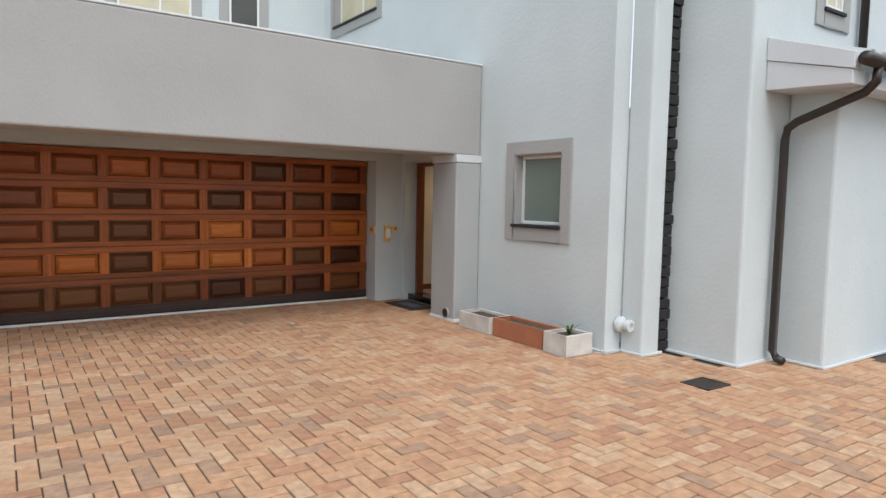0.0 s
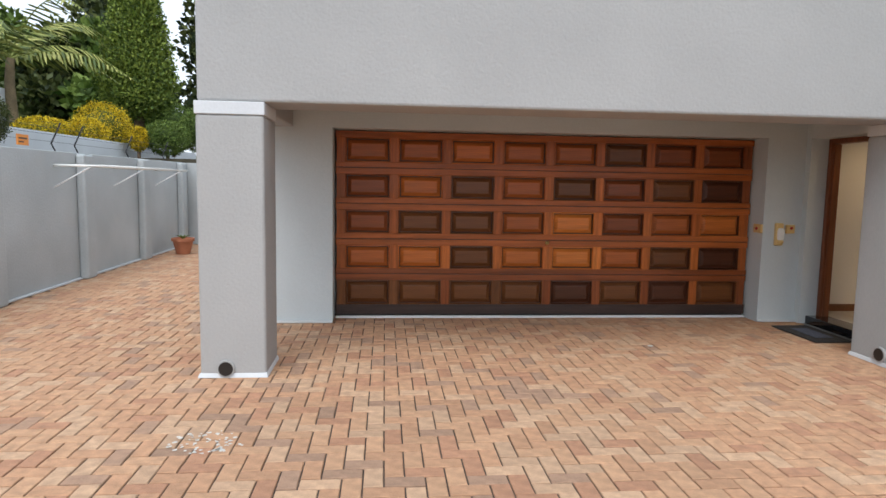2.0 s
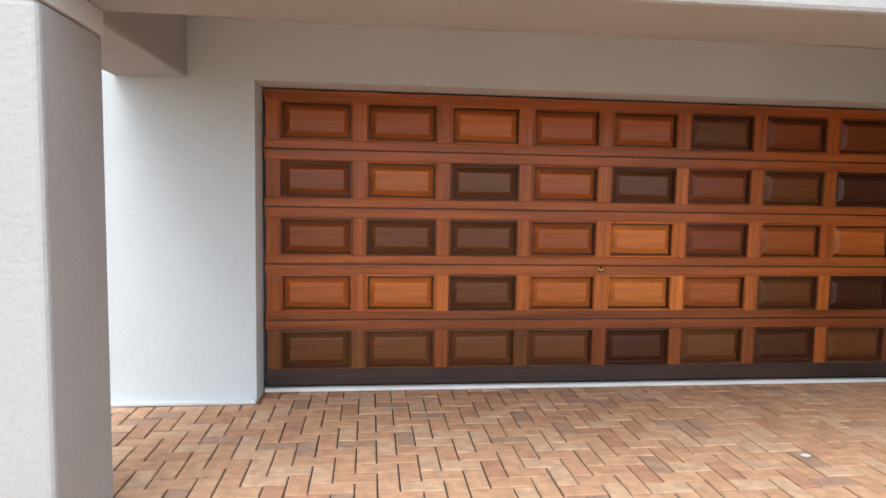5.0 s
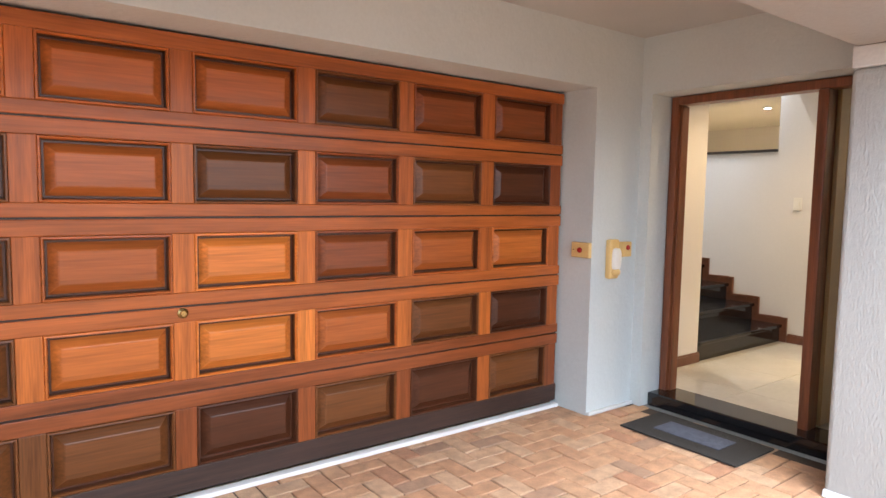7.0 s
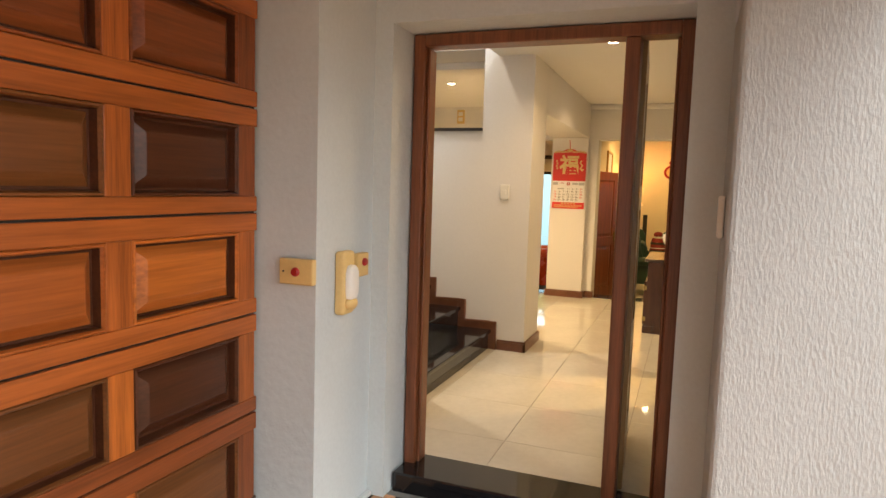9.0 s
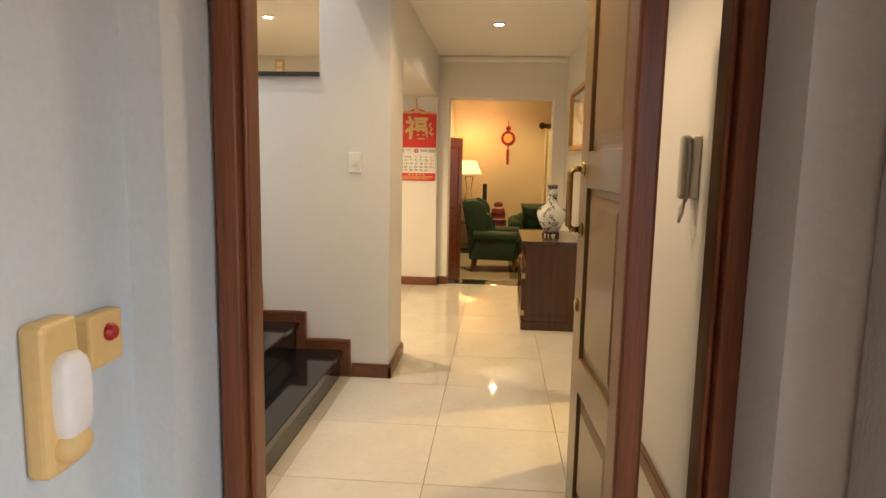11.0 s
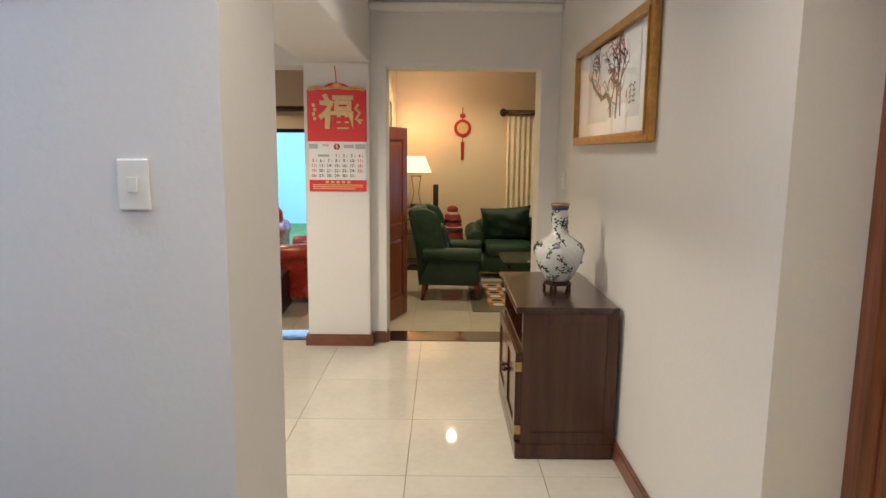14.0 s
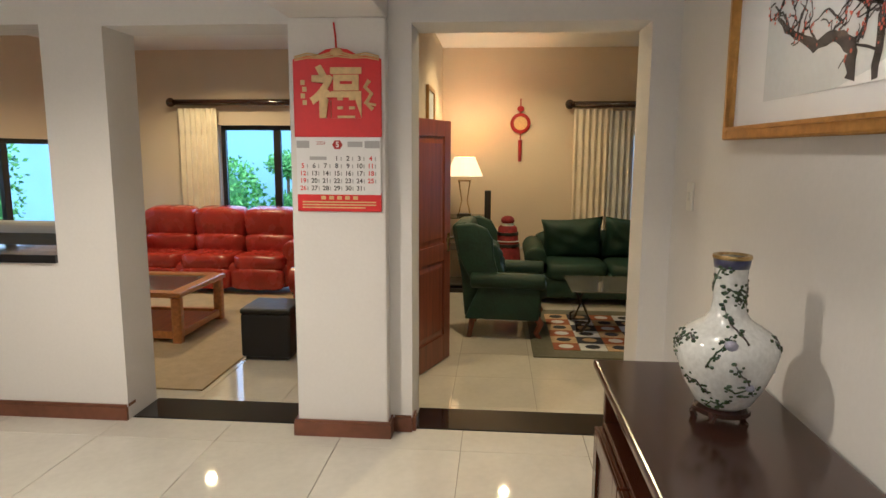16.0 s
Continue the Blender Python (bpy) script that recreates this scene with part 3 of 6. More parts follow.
def panelled_leaf(name, width, height, m, rows, thick=0.042, margin=0.115, cols=2, label="", both=True):
    """A framed leaf from its hinge along +x, faces on -y and +y."""
    e = empty(name)
    b = Mesh(m).box(0, margin, 0, thick, 0, height).box(width - margin, width, 0, thick, 0, height)
    z = [0.0]
    for a, c in rows:
        b.box(margin, width - margin, 0, thick, a, c)
    if cols == 2:
        mid = width / 2
        for (a0, a1), (b0, b1) in zip(rows[:-1], rows[1:]):
            b.box(mid - 0.05, mid + 0.05, 0, thick, a1, b0)
    b.done("stiles_and_rails", e, 0.004)
    spans = [(margin, width - margin)] if cols == 1 else [(margin, width / 2 - 0.05), (width / 2 + 0.05, width - margin)]
    for (a0, a1), (b0, b1) in zip(rows[:-1], rows[1:]):
        for s0, s1 in spans:
            q = Mesh(m).box(s0, s1, thick * 0.3, thick * 0.7, a1, b0)
            for y0, y1 in ((thick * 0.1, thick * 0.3), (thick * 0.9, thick * 0.7)):
                i, j = 0.02, 0.055
                q._faces([(s0 + i, y1, a1 + i), (s1 - i, y1, a1 + i), (s1 - i, y1, b0 - i), (s0 + i, y1, b0 - i), (s0 + j, y0, a1 + j), (s1 - j, y0, a1 + j), (s1 - j, y0, b0 - j), (s0 + j, y0, b0 - j)],
                         [(0, 1, 5, 4), (1, 2, 6, 5), (2, 3, 7, 6), (3, 0, 4, 7), (4, 5, 6, 7)])
            q.done("panel", e)
    return e


_d = panelled_leaf("front_door", 0.72, 2.0, LEAFW, [(0, 0.17), (0.55, 0.67), (1.245, 1.365), (1.88, 2.0)], cols=1, margin=0.13, thick=0.046)
tagged(_d, "open brown timber front door with sunk panels and a brass pull handle", "door")
_d.matrix_basis = pose(6.22, 8.265, ZI + 0.012, 0, 0, 3)
_hb = Mesh(BRASS)
for _z in (1.102, 1.306):
    _hb.lathe([(0.024, 0), (0.024, 0.005), (0.018, 0.010), (0.008, 0.012), (0.010, 0.012), (0.010, 0.040)], m=pose(0.65, 0.046, _z, -90), n=16)
_hb.tube([(0.65, 0.078, 1.102), (0.65, 0.092, 1.116), (0.65, 0.092, 1.292), (0.65, 0.078, 1.306)], 0.011, 12)
_hb.done("pull_handle", _d, smooth=True)
Mesh(BRASS).lathe([(0.024, 0), (0.024, 0.008), (0.016, 0.012)], m=pose(0.65, 0.046, 0.84, -90), n=16).done("lock_escutcheon", _d)

# study doorway frame
_f = structure(empty("door_2", (7.70, 7.64, ZI)), "brown timber study door frame", "door frame")
Mesh(FRAMEW).box(0, 0.05, 0, 0.10, 0, 2.03).done("jamb", _f, 0.008)
Mesh(FRAMEW).box(0.70, 0.76, 0, 0.10, 0, 2.03).box(0.69, 0.70, 0.01, 0.06, 0, 2.0).done("jamb", _f, 0.008)
Mesh(FRAMEW).box(0.05, 0.70, 0, 0.10, 1.98, 2.03).done("head", _f, 0.008)

# ---- stairs ----
_st = structure(empty("stairs", (7.05, 9.57, ZI)), "polished black granite stairs rising beside the hall", "stairs")
for _i in range(9):
    Mesh(GRANITE).box(0, 1.408, _i * 0.275, _i * 0.275 + 0.275, 0 if _i == 0 else 0.02, 0.166 * (_i + 1) - 0.03).done("riser", _st)
    Mesh(GRANITE).box(0, 1.408, _i * 0.275 - 0.022, _i * 0.275 + 0.275, 0.166 * (_i + 1) - 0.03, 0.166 * (_i + 1)).done("tread", _st, 0.006)
_k = Mesh(SKIRT)
for _i in range(9):
    y, z = _i * 0.275, 0.166 * _i
    _k.box(1.388, 1.408, y - 0.065, y + 0.0, z + 0.0, z + 0.235).box(1.388, 1.408, y + 0.0, y + 0.21, z + 0.166, z + 0.235)
    _k.box(1.380, 1.388, y - 0.065, y - 0.047, z + 0.085, z + 0.235).box(1.380, 1.388, y - 0.047, y + 0.21, z + 0.217, z + 0.235)
_k.done("stringer", _st, 0.003)

# ---- outside: house details ----


def framed_window(at, turn, w, h, glass, label, sill=True, mullion=False, deep=0.10):
    """A window in a plaster surround; its face looks along local -y. at: the opening's lower corner on the wall face."""
    e = structure(empty("window"), label, "window")
    s = 0.155
    Mesh(TAUPE).box(-s, 0, -0.022, 0.0, -s, h + s).box(w, w + s, -0.022, 0, -s, h + s).box(0, w, -0.022, 0, h, h + s).box(0, w, -0.022, 0, -s, 0).done("surround", e, 0.006)
    Mesh(TAUPE).box(0, 0.012, 0.0, deep, 0, h).box(w - 0.012, w, 0, deep, 0, h).box(0.012, w - 0.012, 0, deep, h - 0.012, h).done("reveal", e)
    f = 0.035
    b = Mesh(ALU).box(0.012, 0.012 + f, deep, deep + 0.04, 0.04, h - 0.012).box(w - 0.012 - f, w - 0.012, deep, deep + 0.04, 0.04, h - 0.012).box(0.012 + f, w - 0.012 - f, deep, deep + 0.04, h - 0.012 - f, h - 0.012).box(0.012 + f, w - 0.012 - f, deep, deep + 0.04, 0.04, 0.04 + f)
    if mullion:
        b.box(w * 0.55, w * 0.55 + f, deep, deep + 0.04, 0.04 + f, h - 0.012 - f)
    b.done("frame", e, 0.004)
    Mesh(glass).box(0.012 + f, w - 0.012 - f, deep + 0.018, deep + 0.026, 0.04 + f, h - 0.012 - f).done("pane", e)
    if sill:
        Mesh(BLACKST).box(-0.02, w + 0.02, -0.05, deep + 0.03, 0.0, 0.035).done("sill", e, 0.004)
    e.matrix_basis = pose(*at, 0, 0, turn)
    return e


framed_window((5.90, 6.72, 1.26), -90, 0.79, 0.86, FROST, "frosted window with a white frame in a taupe plaster surround")
framed_window((5.90, 11.85, 4.62), -90, 1.60, 1.38, BLINDS, "upper window with a white frame and pale curtain", mullion=True)
framed_window((4.10, 12.298, 4.2), 0, 0.55, 1.4, DARKGL, "narrow upper window in a taupe plaster surround", deep=-0.02)
framed_window((2.35, 12.298, 4.2), 0, 1.15, 1.4, BLINDS, "wide upper window with a pale blind behind", deep=-0.02, mullion=True)
framed_window((7.84, 4.188, 3.60), 0, 0.40, 0.9, BLINDS, "small upper window in a taupe plaster surround", deep=-0.02, mullion=True)
# added backing whose dark colour stands for the unlit room behind the pane
structure(slab("wall_window_back", 6.3, 6.35, 5.3, 7.6, 0.5, 2.5, DARKGL), "added dark sheet behind the frosted window, standing for the dim room", "wall")

# strip of black stacked stone in the slot of the corner
_b = tagged(empty("stone_strip", (6.43, 4.955, 0.02)), "strip of black stacked stone slips in the wall slot", "stone cladding")
_r = random.Random(3)
for _i in range(62):
    z = _i * 0.112
    Mesh(BLACKST).box(0.0, 0.165, 0.0 + _r.uniform(0, 0.035), 0.16, z, z + 0.10 + _r.uniform(-0.006, 0.006)).done("stone", _b, 0.008, segs=1)

# eave of the low wing
_e = tagged(empty("eave", (6.84, 0, 0.03)), "pale boxed eave with grey roof tiles and a dark brown gutter", "eave")
UP = Matrix(((0, 0, 1, 0), (1, 0, 0, 0), (0, 1, 0, 0), (0, 0, 0, 1)))
Mesh(CAPWHITE).prism([(3.42, 2.62), (4.187, 2.65), (4.187, 2.93), (3.42, 2.74)], 0.0, 6.0, UP).done("fascia", _e, 0.006)
Mesh(CAPWHITE).prism([(3.405, 2.742), (4.187, 2.932), (4.187, 3.15), (3.405, 2.89)], -0.015, 0.12, UP).done("bargeboard", _e, 0.006)
for _i in range(26):
    Mesh(WALLGREY).tube([(0.18 + _i * 0.22, 3.36, 2.86), (0.18 + _i * 0.22, 4.19, 3.10)], 0.065, 8).done("roof_tile", _e)
Mesh(BROWNPIPE).tube([(0.0, 3.33, 2.82), (6, 3.33, 2.82)], 0.06, 12).done("gutter", _e, smooth=True)
_p = tagged(Mesh(BROWNPIPE).tube([(7.10, 3.33, 2.80), (7.10, 3.34, 2.68), (7.10, 3.42, 2.60), (7.10, 4.00, 2.39), (7.10, 4.09, 2.33), (7.10, 4.11, 2.22), (7.10, 4.11, 0.12), (7.08, 4.05, 0.06), (7.05, 3.98, 0.05)], 0.042, 10).done("downpipe", smooth=True), "dark brown round downpipe running from the gutter to the paving", "downpipe")
_p = tagged(Mesh(BROWNPIPE).tube([(8.62, 4.12, 3.12), (8.62, 4.12, 7.0)], 0.045, 10).done("downpipe", smooth=True), "dark brown upper downpipe on the pale wall", "downpipe")
_w = tagged(Mesh(PALE, CAPWHITE).lathe([(0.085, 0), (0.085, 0.04), (0.05, 0.07), (0.05, 0.14)], m=pose(6.10, 5.22, 0.30, 90), n=20).use(1).lathe([(0.062, 0.12), (0.062, 0.16), (0.035, 0.162), (0.035, 0.13)], m=pose(6.10, 5.22, 0.30, 90), n=20).done("overflow_pipe", smooth=False), "pale painted round pipe outlet on the wall", "pipe outlet")
_g = tagged(empty("drain_grate", (5.66, 3.87, 0.0)), "rusty dark iron drain grate set in the paving", "drain grate")
Mesh(BLACKM).box(0, 0.33, 0, 0.02, -0.02, 0.008).box(0, 0.33, 0.26, 0.28, -0.02, 0.008).box(0, 0.02, 0, 0.28, -0.02, 0.008).box(0.31, 0.33, 0, 0.28, -0.02, 0.008).done("rim", _g)
for _i in range(9):
    Mesh(BROWNPIPE).box(0.03 + _i * 0.031, 0.05 + _i * 0.031, 0.02, 0.26, -0.015, 0.006).done("bar", _g)

# planters along the wall


def trough(name, x0, x1, y0, y1, h, m, label):
    e = tagged(empty(name, (x0, y0, 0.0)), label, "planter", "planters along the wall")
    w, d, t = x1 - x0, y1 - y0, 0.028
    b = Mesh(m)
    b.box(0, w, 0, t, 0, h).box(0, w, d - t, d, 0, h).box(0, t, t, d - t, 0, h).box(w - t, w, t, d - t, 0, h).box(t, w - t, t, d - t, 0, 0.03)
    b.done("trough", e, 0.008)
    Mesh(SOIL).box(t, w - t, t, d - t, 0.03, h - 0.035).done("soil", e)
    return e


trough("planter", 5.42, 5.76, 6.55, 7.16, 0.20, STONEW, "weathered white cement planter trough")
trough("planter", 5.45, 5.74, 5.66, 6.53, 0.21, TERRA, "long terracotta coloured planter trough")
_pl = trough("planter", 5.41, 5.79, 5.30, 5.64, 0.22, STONEW, "white cement planter with a small spiky plant")


def strap_leaf(b, base, head, lift, length, wide):
    pts = []
    for k in range(7):
        t = k / 6
        pts.append((Vector(base) + Vector((math.cos(head) * length * t, math.sin(head) * length * t, lift * t * (1.6 - t))), wide * (1 - t) ** 0.6 * (0.5 + min(1, 2 * t) * 0.5)))
    side = Vector((-math.sin(head), math.cos(head), 0))
    vs, fs = [], []
    for p, w in pts:
        vs += [p - side * w, p + Vector((0, 0, -w * 0.35)), p + side * w]
    for k in range(6):
        a = 3 * k
        fs += [(a, a + 1, a + 4, a + 3), (a + 1, a + 2, a + 5, a + 4)]
    b._faces(vs, fs)


_b = Mesh(LEAVES["green"][1], LEAVES["green"][2])
for _i, (a, l, z) in enumerate(((-1.2, 0.18, 0.22), (0.4, 0.14, 0.16), (2.2, 0.12, 0.18), (3.6, 0.10, 0.13), (-2.2, 0.22, -0.05), (1.2, 0.08, 0.15))):
    strap_leaf(_b.use(_i % 2), (0.2, 0.16, 0.18), a, z, l, 0.022)
_b.done("plant", _pl)

# by the front door
_m = tagged(empty("door_mat", (5.46, 8.36, 0.003)), "worn dark rubber door mat with a grey-blue middle", "door mat")
Mesh(RUBBER).box(0, 0.42, 0, 0.76, 0, 0.012).done("border", _m, 0.004)
Mesh(MATBLUE).box(0.12, 0.31, 0.17, 0.60, 0.012, 0.018).done("pile", _m, 0.003)
_s = tagged(empty("panic_button", (5.438, 9.45, 1.09)), "yellowed plastic panic button box on the reveal", "switch", "door fittings")
Mesh(CREAMPL).box(-0.03, 0, -0.075, 0.075, -0.05, 0.05).done("case", _s, 0.006)
Mesh(REDPL).lathe([(0.018, 0), (0.018, 0.006), (0.013, 0.014)], m=pose(-0.03, 0, 0, 0, -90), n=16).done("button", _s)
Mesh(BLACKM).lathe([(0.004, 0), (0.004, 0.002)], m=pose(-0.03, 0.055, 0, 0, -90), n=8).done("screw", _s)
_s = tagged(empty("motion_sensor", (5.63, 9.38, 1.03)), "yellowed wall sensor with a white lens", "alarm sensor", "door fittings")
Mesh(CREAMPL).box(-0.055, 0.04, -0.045, 0, -0.13, 0.13).done("case", _s, 0.014, segs=3)
Mesh(WHITEPL).ball((0.0, -0.045, 0.0), (0.04, 0.028, 0.075), 16, power=0.6).done("lens", _s, smooth=True)
Mesh(CREAMPL).ball((0.0, -0.045, -0.085), (0.042, 0.03, 0.03), 14).done("grille", _s, smooth=True)
_s = tagged(empty("bell_push", (5.76, 9.38, 1.09)), "yellowed bell push box with a red button", "switch", "door fittings")
Mesh(CREAMPL).box(-0.05, 0.05, -0.035, 0, -0.05, 0.05).done("case", _s, 0.006)
Mesh(REDPL).lathe([(0.017, 0), (0.017, 0.006), (0.012, 0.013)], m=pose(0.005, -0.035, 0.012, 90), n=16).done("button", _s)
_s = tagged(empty("doorbell", (5.66, 7.952, 1.36)), "slim cream doorbell push on the column", "doorbell")
Mesh(WHITEPL).box(-0.03, 0.03, 0, 0.02, -0.07, 0.07).done("case", _s, 0.006)
_s = tagged(Mesh(BLOSSOM, STONEW).use(1).ball((3.69, 8.28, 0.006), (0.03, 0.022, 0.006), 8).done("fallen_leaf"), "pale dry fallen leaf on the paving", "leaf")

_b = Mesh(STONEW)
_r = random.Random(8)
for _i in range(70):
    a, d = _r.uniform(0, 6.28), _r.uniform(0.0, 1.0) ** 0.5
    x, y, s = 0.06 + 0.24 * d * math.cos(a), 6.12 + 0.17 * d * math.sin(a), _r.uniform(0.004, 0.016)
    _b.prism([(x + s * math.cos(k * 1.05) * _r.uniform(0.6, 1.3), y + s * math.sin(k * 1.05) * _r.uniform(0.5, 1.2)) for k in range(6)], 0.0015, 0.0035)
tagged(_b.done("mortar_stain"), "pale splashes of dried mortar on the brick paving", "mortar stain", kind="stuff")

# ---- yard and garden ----
_p = tagged(empty("flower_pot", (-3.02, 15.9, 0)), "terracotta pot with a few green leaves by the wall", "flower pot")
Mesh(TERRA).lathe([(0.13, 0), (0.20, 0.27), (0.225, 0.27), (0.225, 0.33), (0.20, 0.33), (0.19, 0.28)], n=24).done("pot", _p)
_b = Mesh(LEAVES["green"][1])
for _i in range(9):
    strap_leaf(_b, (0, 0, 0.28), _i * 0.75, 0.16, 0.16, 0.03)
_b.done("plant", _p)
_c = tagged(empty("clothes_line", (-3.5, 11.8, 1.70)), "white folding clothes line fixed to the boundary wall", "clothes line")
Mesh(WHITEPL).tube([(0.62, 0, 0), (0.62, 4.0, 0)], 0.022, 8).tube([(0.0, 0, 0), (0.62, 0, 0)], 0.018, 8).tube([(0, 2.0, 0), (0.62, 2.0, 0)], 0.018, 8).tube([(0, 4, 0), (0.62, 4.0, 0)], 0.018, 8).done("rail", _c, smooth=True)
Mesh(ALU).tube([(0.0, 0, -0.3), (0.5, 0, -0.01)], 0.01, 6).done("strut", _c)
Mesh(ALU).tube([(0, 2.0, -0.3), (0.5, 2.0, -0.01)], 0.01, 6).done("strut", _c)
Mesh(ALU).tube([(0, 4.0, -0.3), (0.5, 4.0, -0.01)], 0.01, 6).done("strut", _c)
_f = tagged(empty("electric_fence", (-3.61, 0, 1.90)), "black angled electric fence posts with thin wires on the wall", "fence")
for _y in (9.9, 12.2, 12.9, 14.9, 16.9):
    Mesh(BLACKM).tube([(0, _y, -0.1), (-0.10, _y, 0.12), (-0.02, _y + 0.12, 0.42)], 0.012, 6).done("post", _f)
_b = Mesh(BLACKM)
for _z in (0.14, 0.24, 0.34):
    _b.tube([(-0.06, 4, _z), (-0.06, 17.5, _z)], 0.0025, 4)
_b.done("wire", _f)
SIGN = mat("orange_warning_sign", (0.75, 0.25, 0.02), 0.5, var=0.05)
_s = tagged(empty("warning_sign", (-3.66, 11.35, 2.02)), "orange warning sign on the fence", "sign")
Mesh(SIGN).box(0, 0.01, -0.14, 0.14, -0.07, 0.07).done("plate", _s)
Mesh(INK).box(0.01, 0.012, -0.10, 0.10, 0.01, 0.03).box(0.01, 0.012, -0.10, 0.02, -0.035, -0.02).done("lettering", _s)


def leafy(name, parts, n, size, mats, label, category, trunk=None, seed=1, group="", shell=0.35, m=None, up=0.0):
    """Leaves scattered through lumps (centre, half-sizes); uneven outline, with gaps."""
    r = np.random.RandomState(seed)
    vol = np.array([p[1][0] * p[1][1] + p[1][0] * p[1][2] for p in parts])
    who = r.choice(len(parts), n, p=vol / vol.sum())
    d = r.normal(size=(n, 3))
    d /= np.linalg.norm(d, axis=1)[:, None]
    rad = 1 - shell * r.rand(n) ** 1.5 + 0.06 * r.normal(size=n)
    c = np.array([p[0] for p in parts])[who]
    h = np.array([p[1] for p in parts])[who]
    pos = c + d * h * rad[:, None]
    a = r.normal(size=(n, 3)) * 0.7 + d * 0.5
    a[:, 2] += up
    a /= np.linalg.norm(a, axis=1)[:, None]
    b = np.cross(a, r.normal(size=(n, 3)))
    b /= np.linalg.norm(b, axis=1)[:, None]
    s = size * (0.6 + 0.8 * r.rand(n))[:, None]
    vs = np.stack([pos, pos + a * s * 0.5 + b * s * 0.3, pos + a * s, pos + a * s * 0.5 - b * s * 0.3], 1).reshape(-1, 3)
    me = bpy.data.meshes.new("leaves")
    me.from_pydata(vs.tolist(), [], [(4 * i, 4 * i + 1, 4 * i + 2, 4 * i + 3) for i in range(n)])
    for k in mats:
        me.materials.append(k)
    me.polygons.foreach_set("material_index", r.choice(len(mats), n, p=(0.4, 0.4, 0.2)).tolist())
    e = tagged(empty(name), label, category, group)
    o = tagged(new("leaves", me), kind="stuff")
    o.parent = e
    core = Mesh(mats[2])
    for cc, hh in parts:
        core.ball(cc, tuple(v * 0.72 for v in hh), 10)
    core.done("inner_foliage", e, smooth=True)
    if trunk:
        t = Mesh(BARK)
        for pts, r0, r1 in trunk:
            t.tube(pts, r0, 8, r1)
        t.done("trunk", e)
    return e


def clipped(x, y, z, r, mats, label, seed, n=2600, size=0.06):
    return leafy("shrub", [((x, y, z), (r[0], r[0], r[1]))], n, size, mats, label, "shrub", [([(x, y, z - r[1] - 0.4), (x, y, z)], 0.05, 0.03)], seed, "clipped shrubs", shell=0.12)


clipped(-4.72, 12.1, 2.36, (0.45, 0.42), LEAVES["dark"], "clipped round dark green shrub behind the wall", 3, 12000, 0.028)
for _i, (x, y, z, a, b) in enumerate(((-6.2, 17.0, 2.52, 0.56, 0.26), (-5.58, 17.6, 2.50, 0.44, 0.34), (-5.55, 18.4, 2.72, 0.60, 0.54), (-4.67, 18.2, 2.45, 0.20, 0.26))):
    clipped(x, y, z, (a, b), LEAVES["yellow"], "clipped golden yellow shrub on the terrace", 10 + _i, 7000, 0.04)
for _i, (x, y, z, a, b) in enumerate(((-4.15, 18.6, 2.50, 0.50, 0.40), (-3.6, 19.4, 2.75, 0.5, 0.55), (-4.6, 20.5, 3.0, 0.6, 0.5))):
    clipped(x, y, z, (a, b), LEAVES["green"], "clipped round green shrub in the raised garden", 20 + _i, 8000, 0.04)
_cone = [((-5.43, 20.4, 3.62 + 0.42 * k), (1.04 * (1 - k / 11.5) ** 0.8 * (1 - 0.15 * (k == 0)), 1.04 * (1 - k / 11.5) ** 0.8, 0.55)) for k in range(10)]
leafy("conifer", _cone, 34000, 0.085, LEAVES["conifer"], "tall dense bright green conical conifer", "tree", [([(-5.43, 20.4, 2.0), (-5.43, 20.4, 6.5)], 0.16, 0.04)], 31, shell=0.25, up=0.6)
for _i, (x, y, w, h, k) in enumerate(((-9.0, 29, 2.6, 9.5, "dark"), (-6.2, 31, 2.2, 12.5, "dark"), (-3.5, 30, 2.0, 11.0, "rust"), (-1.2, 31, 2.4, 13.0, "dark"), (-13.5, 30, 2.6, 5.5, "green"), (-10.8, 27, 1.8, 4.2, "dark"), (-17.5, 26, 3.0, 6.0, "dark"), (-8.0, 25.5, 1.6, 4.0, "green"))):
    rr = random.Random(40 + _i)
    lumps = [((x + rr.uniform(-0.35, 0.35) * w, y + rr.uniform(-0.3, 0.3) * w, 2.3 + h * (0.15 + 0.8 * q / 7)), (w * (1 - 0.75 * q / 8) * rr.uniform(0.6, 0.9), w * 0.6, h * 0.12)) for q in range(8)]
    leafy("tree", lumps, 5200, 0.30, LEAVES[k], "tall dark tree with a ragged crown", "tree", [([(x, y, 1.5), (x, y, 2 + h * 0.8)], 0.22, 0.05)], 50 + _i, "tall trees", shell=0.5, up=0.3)

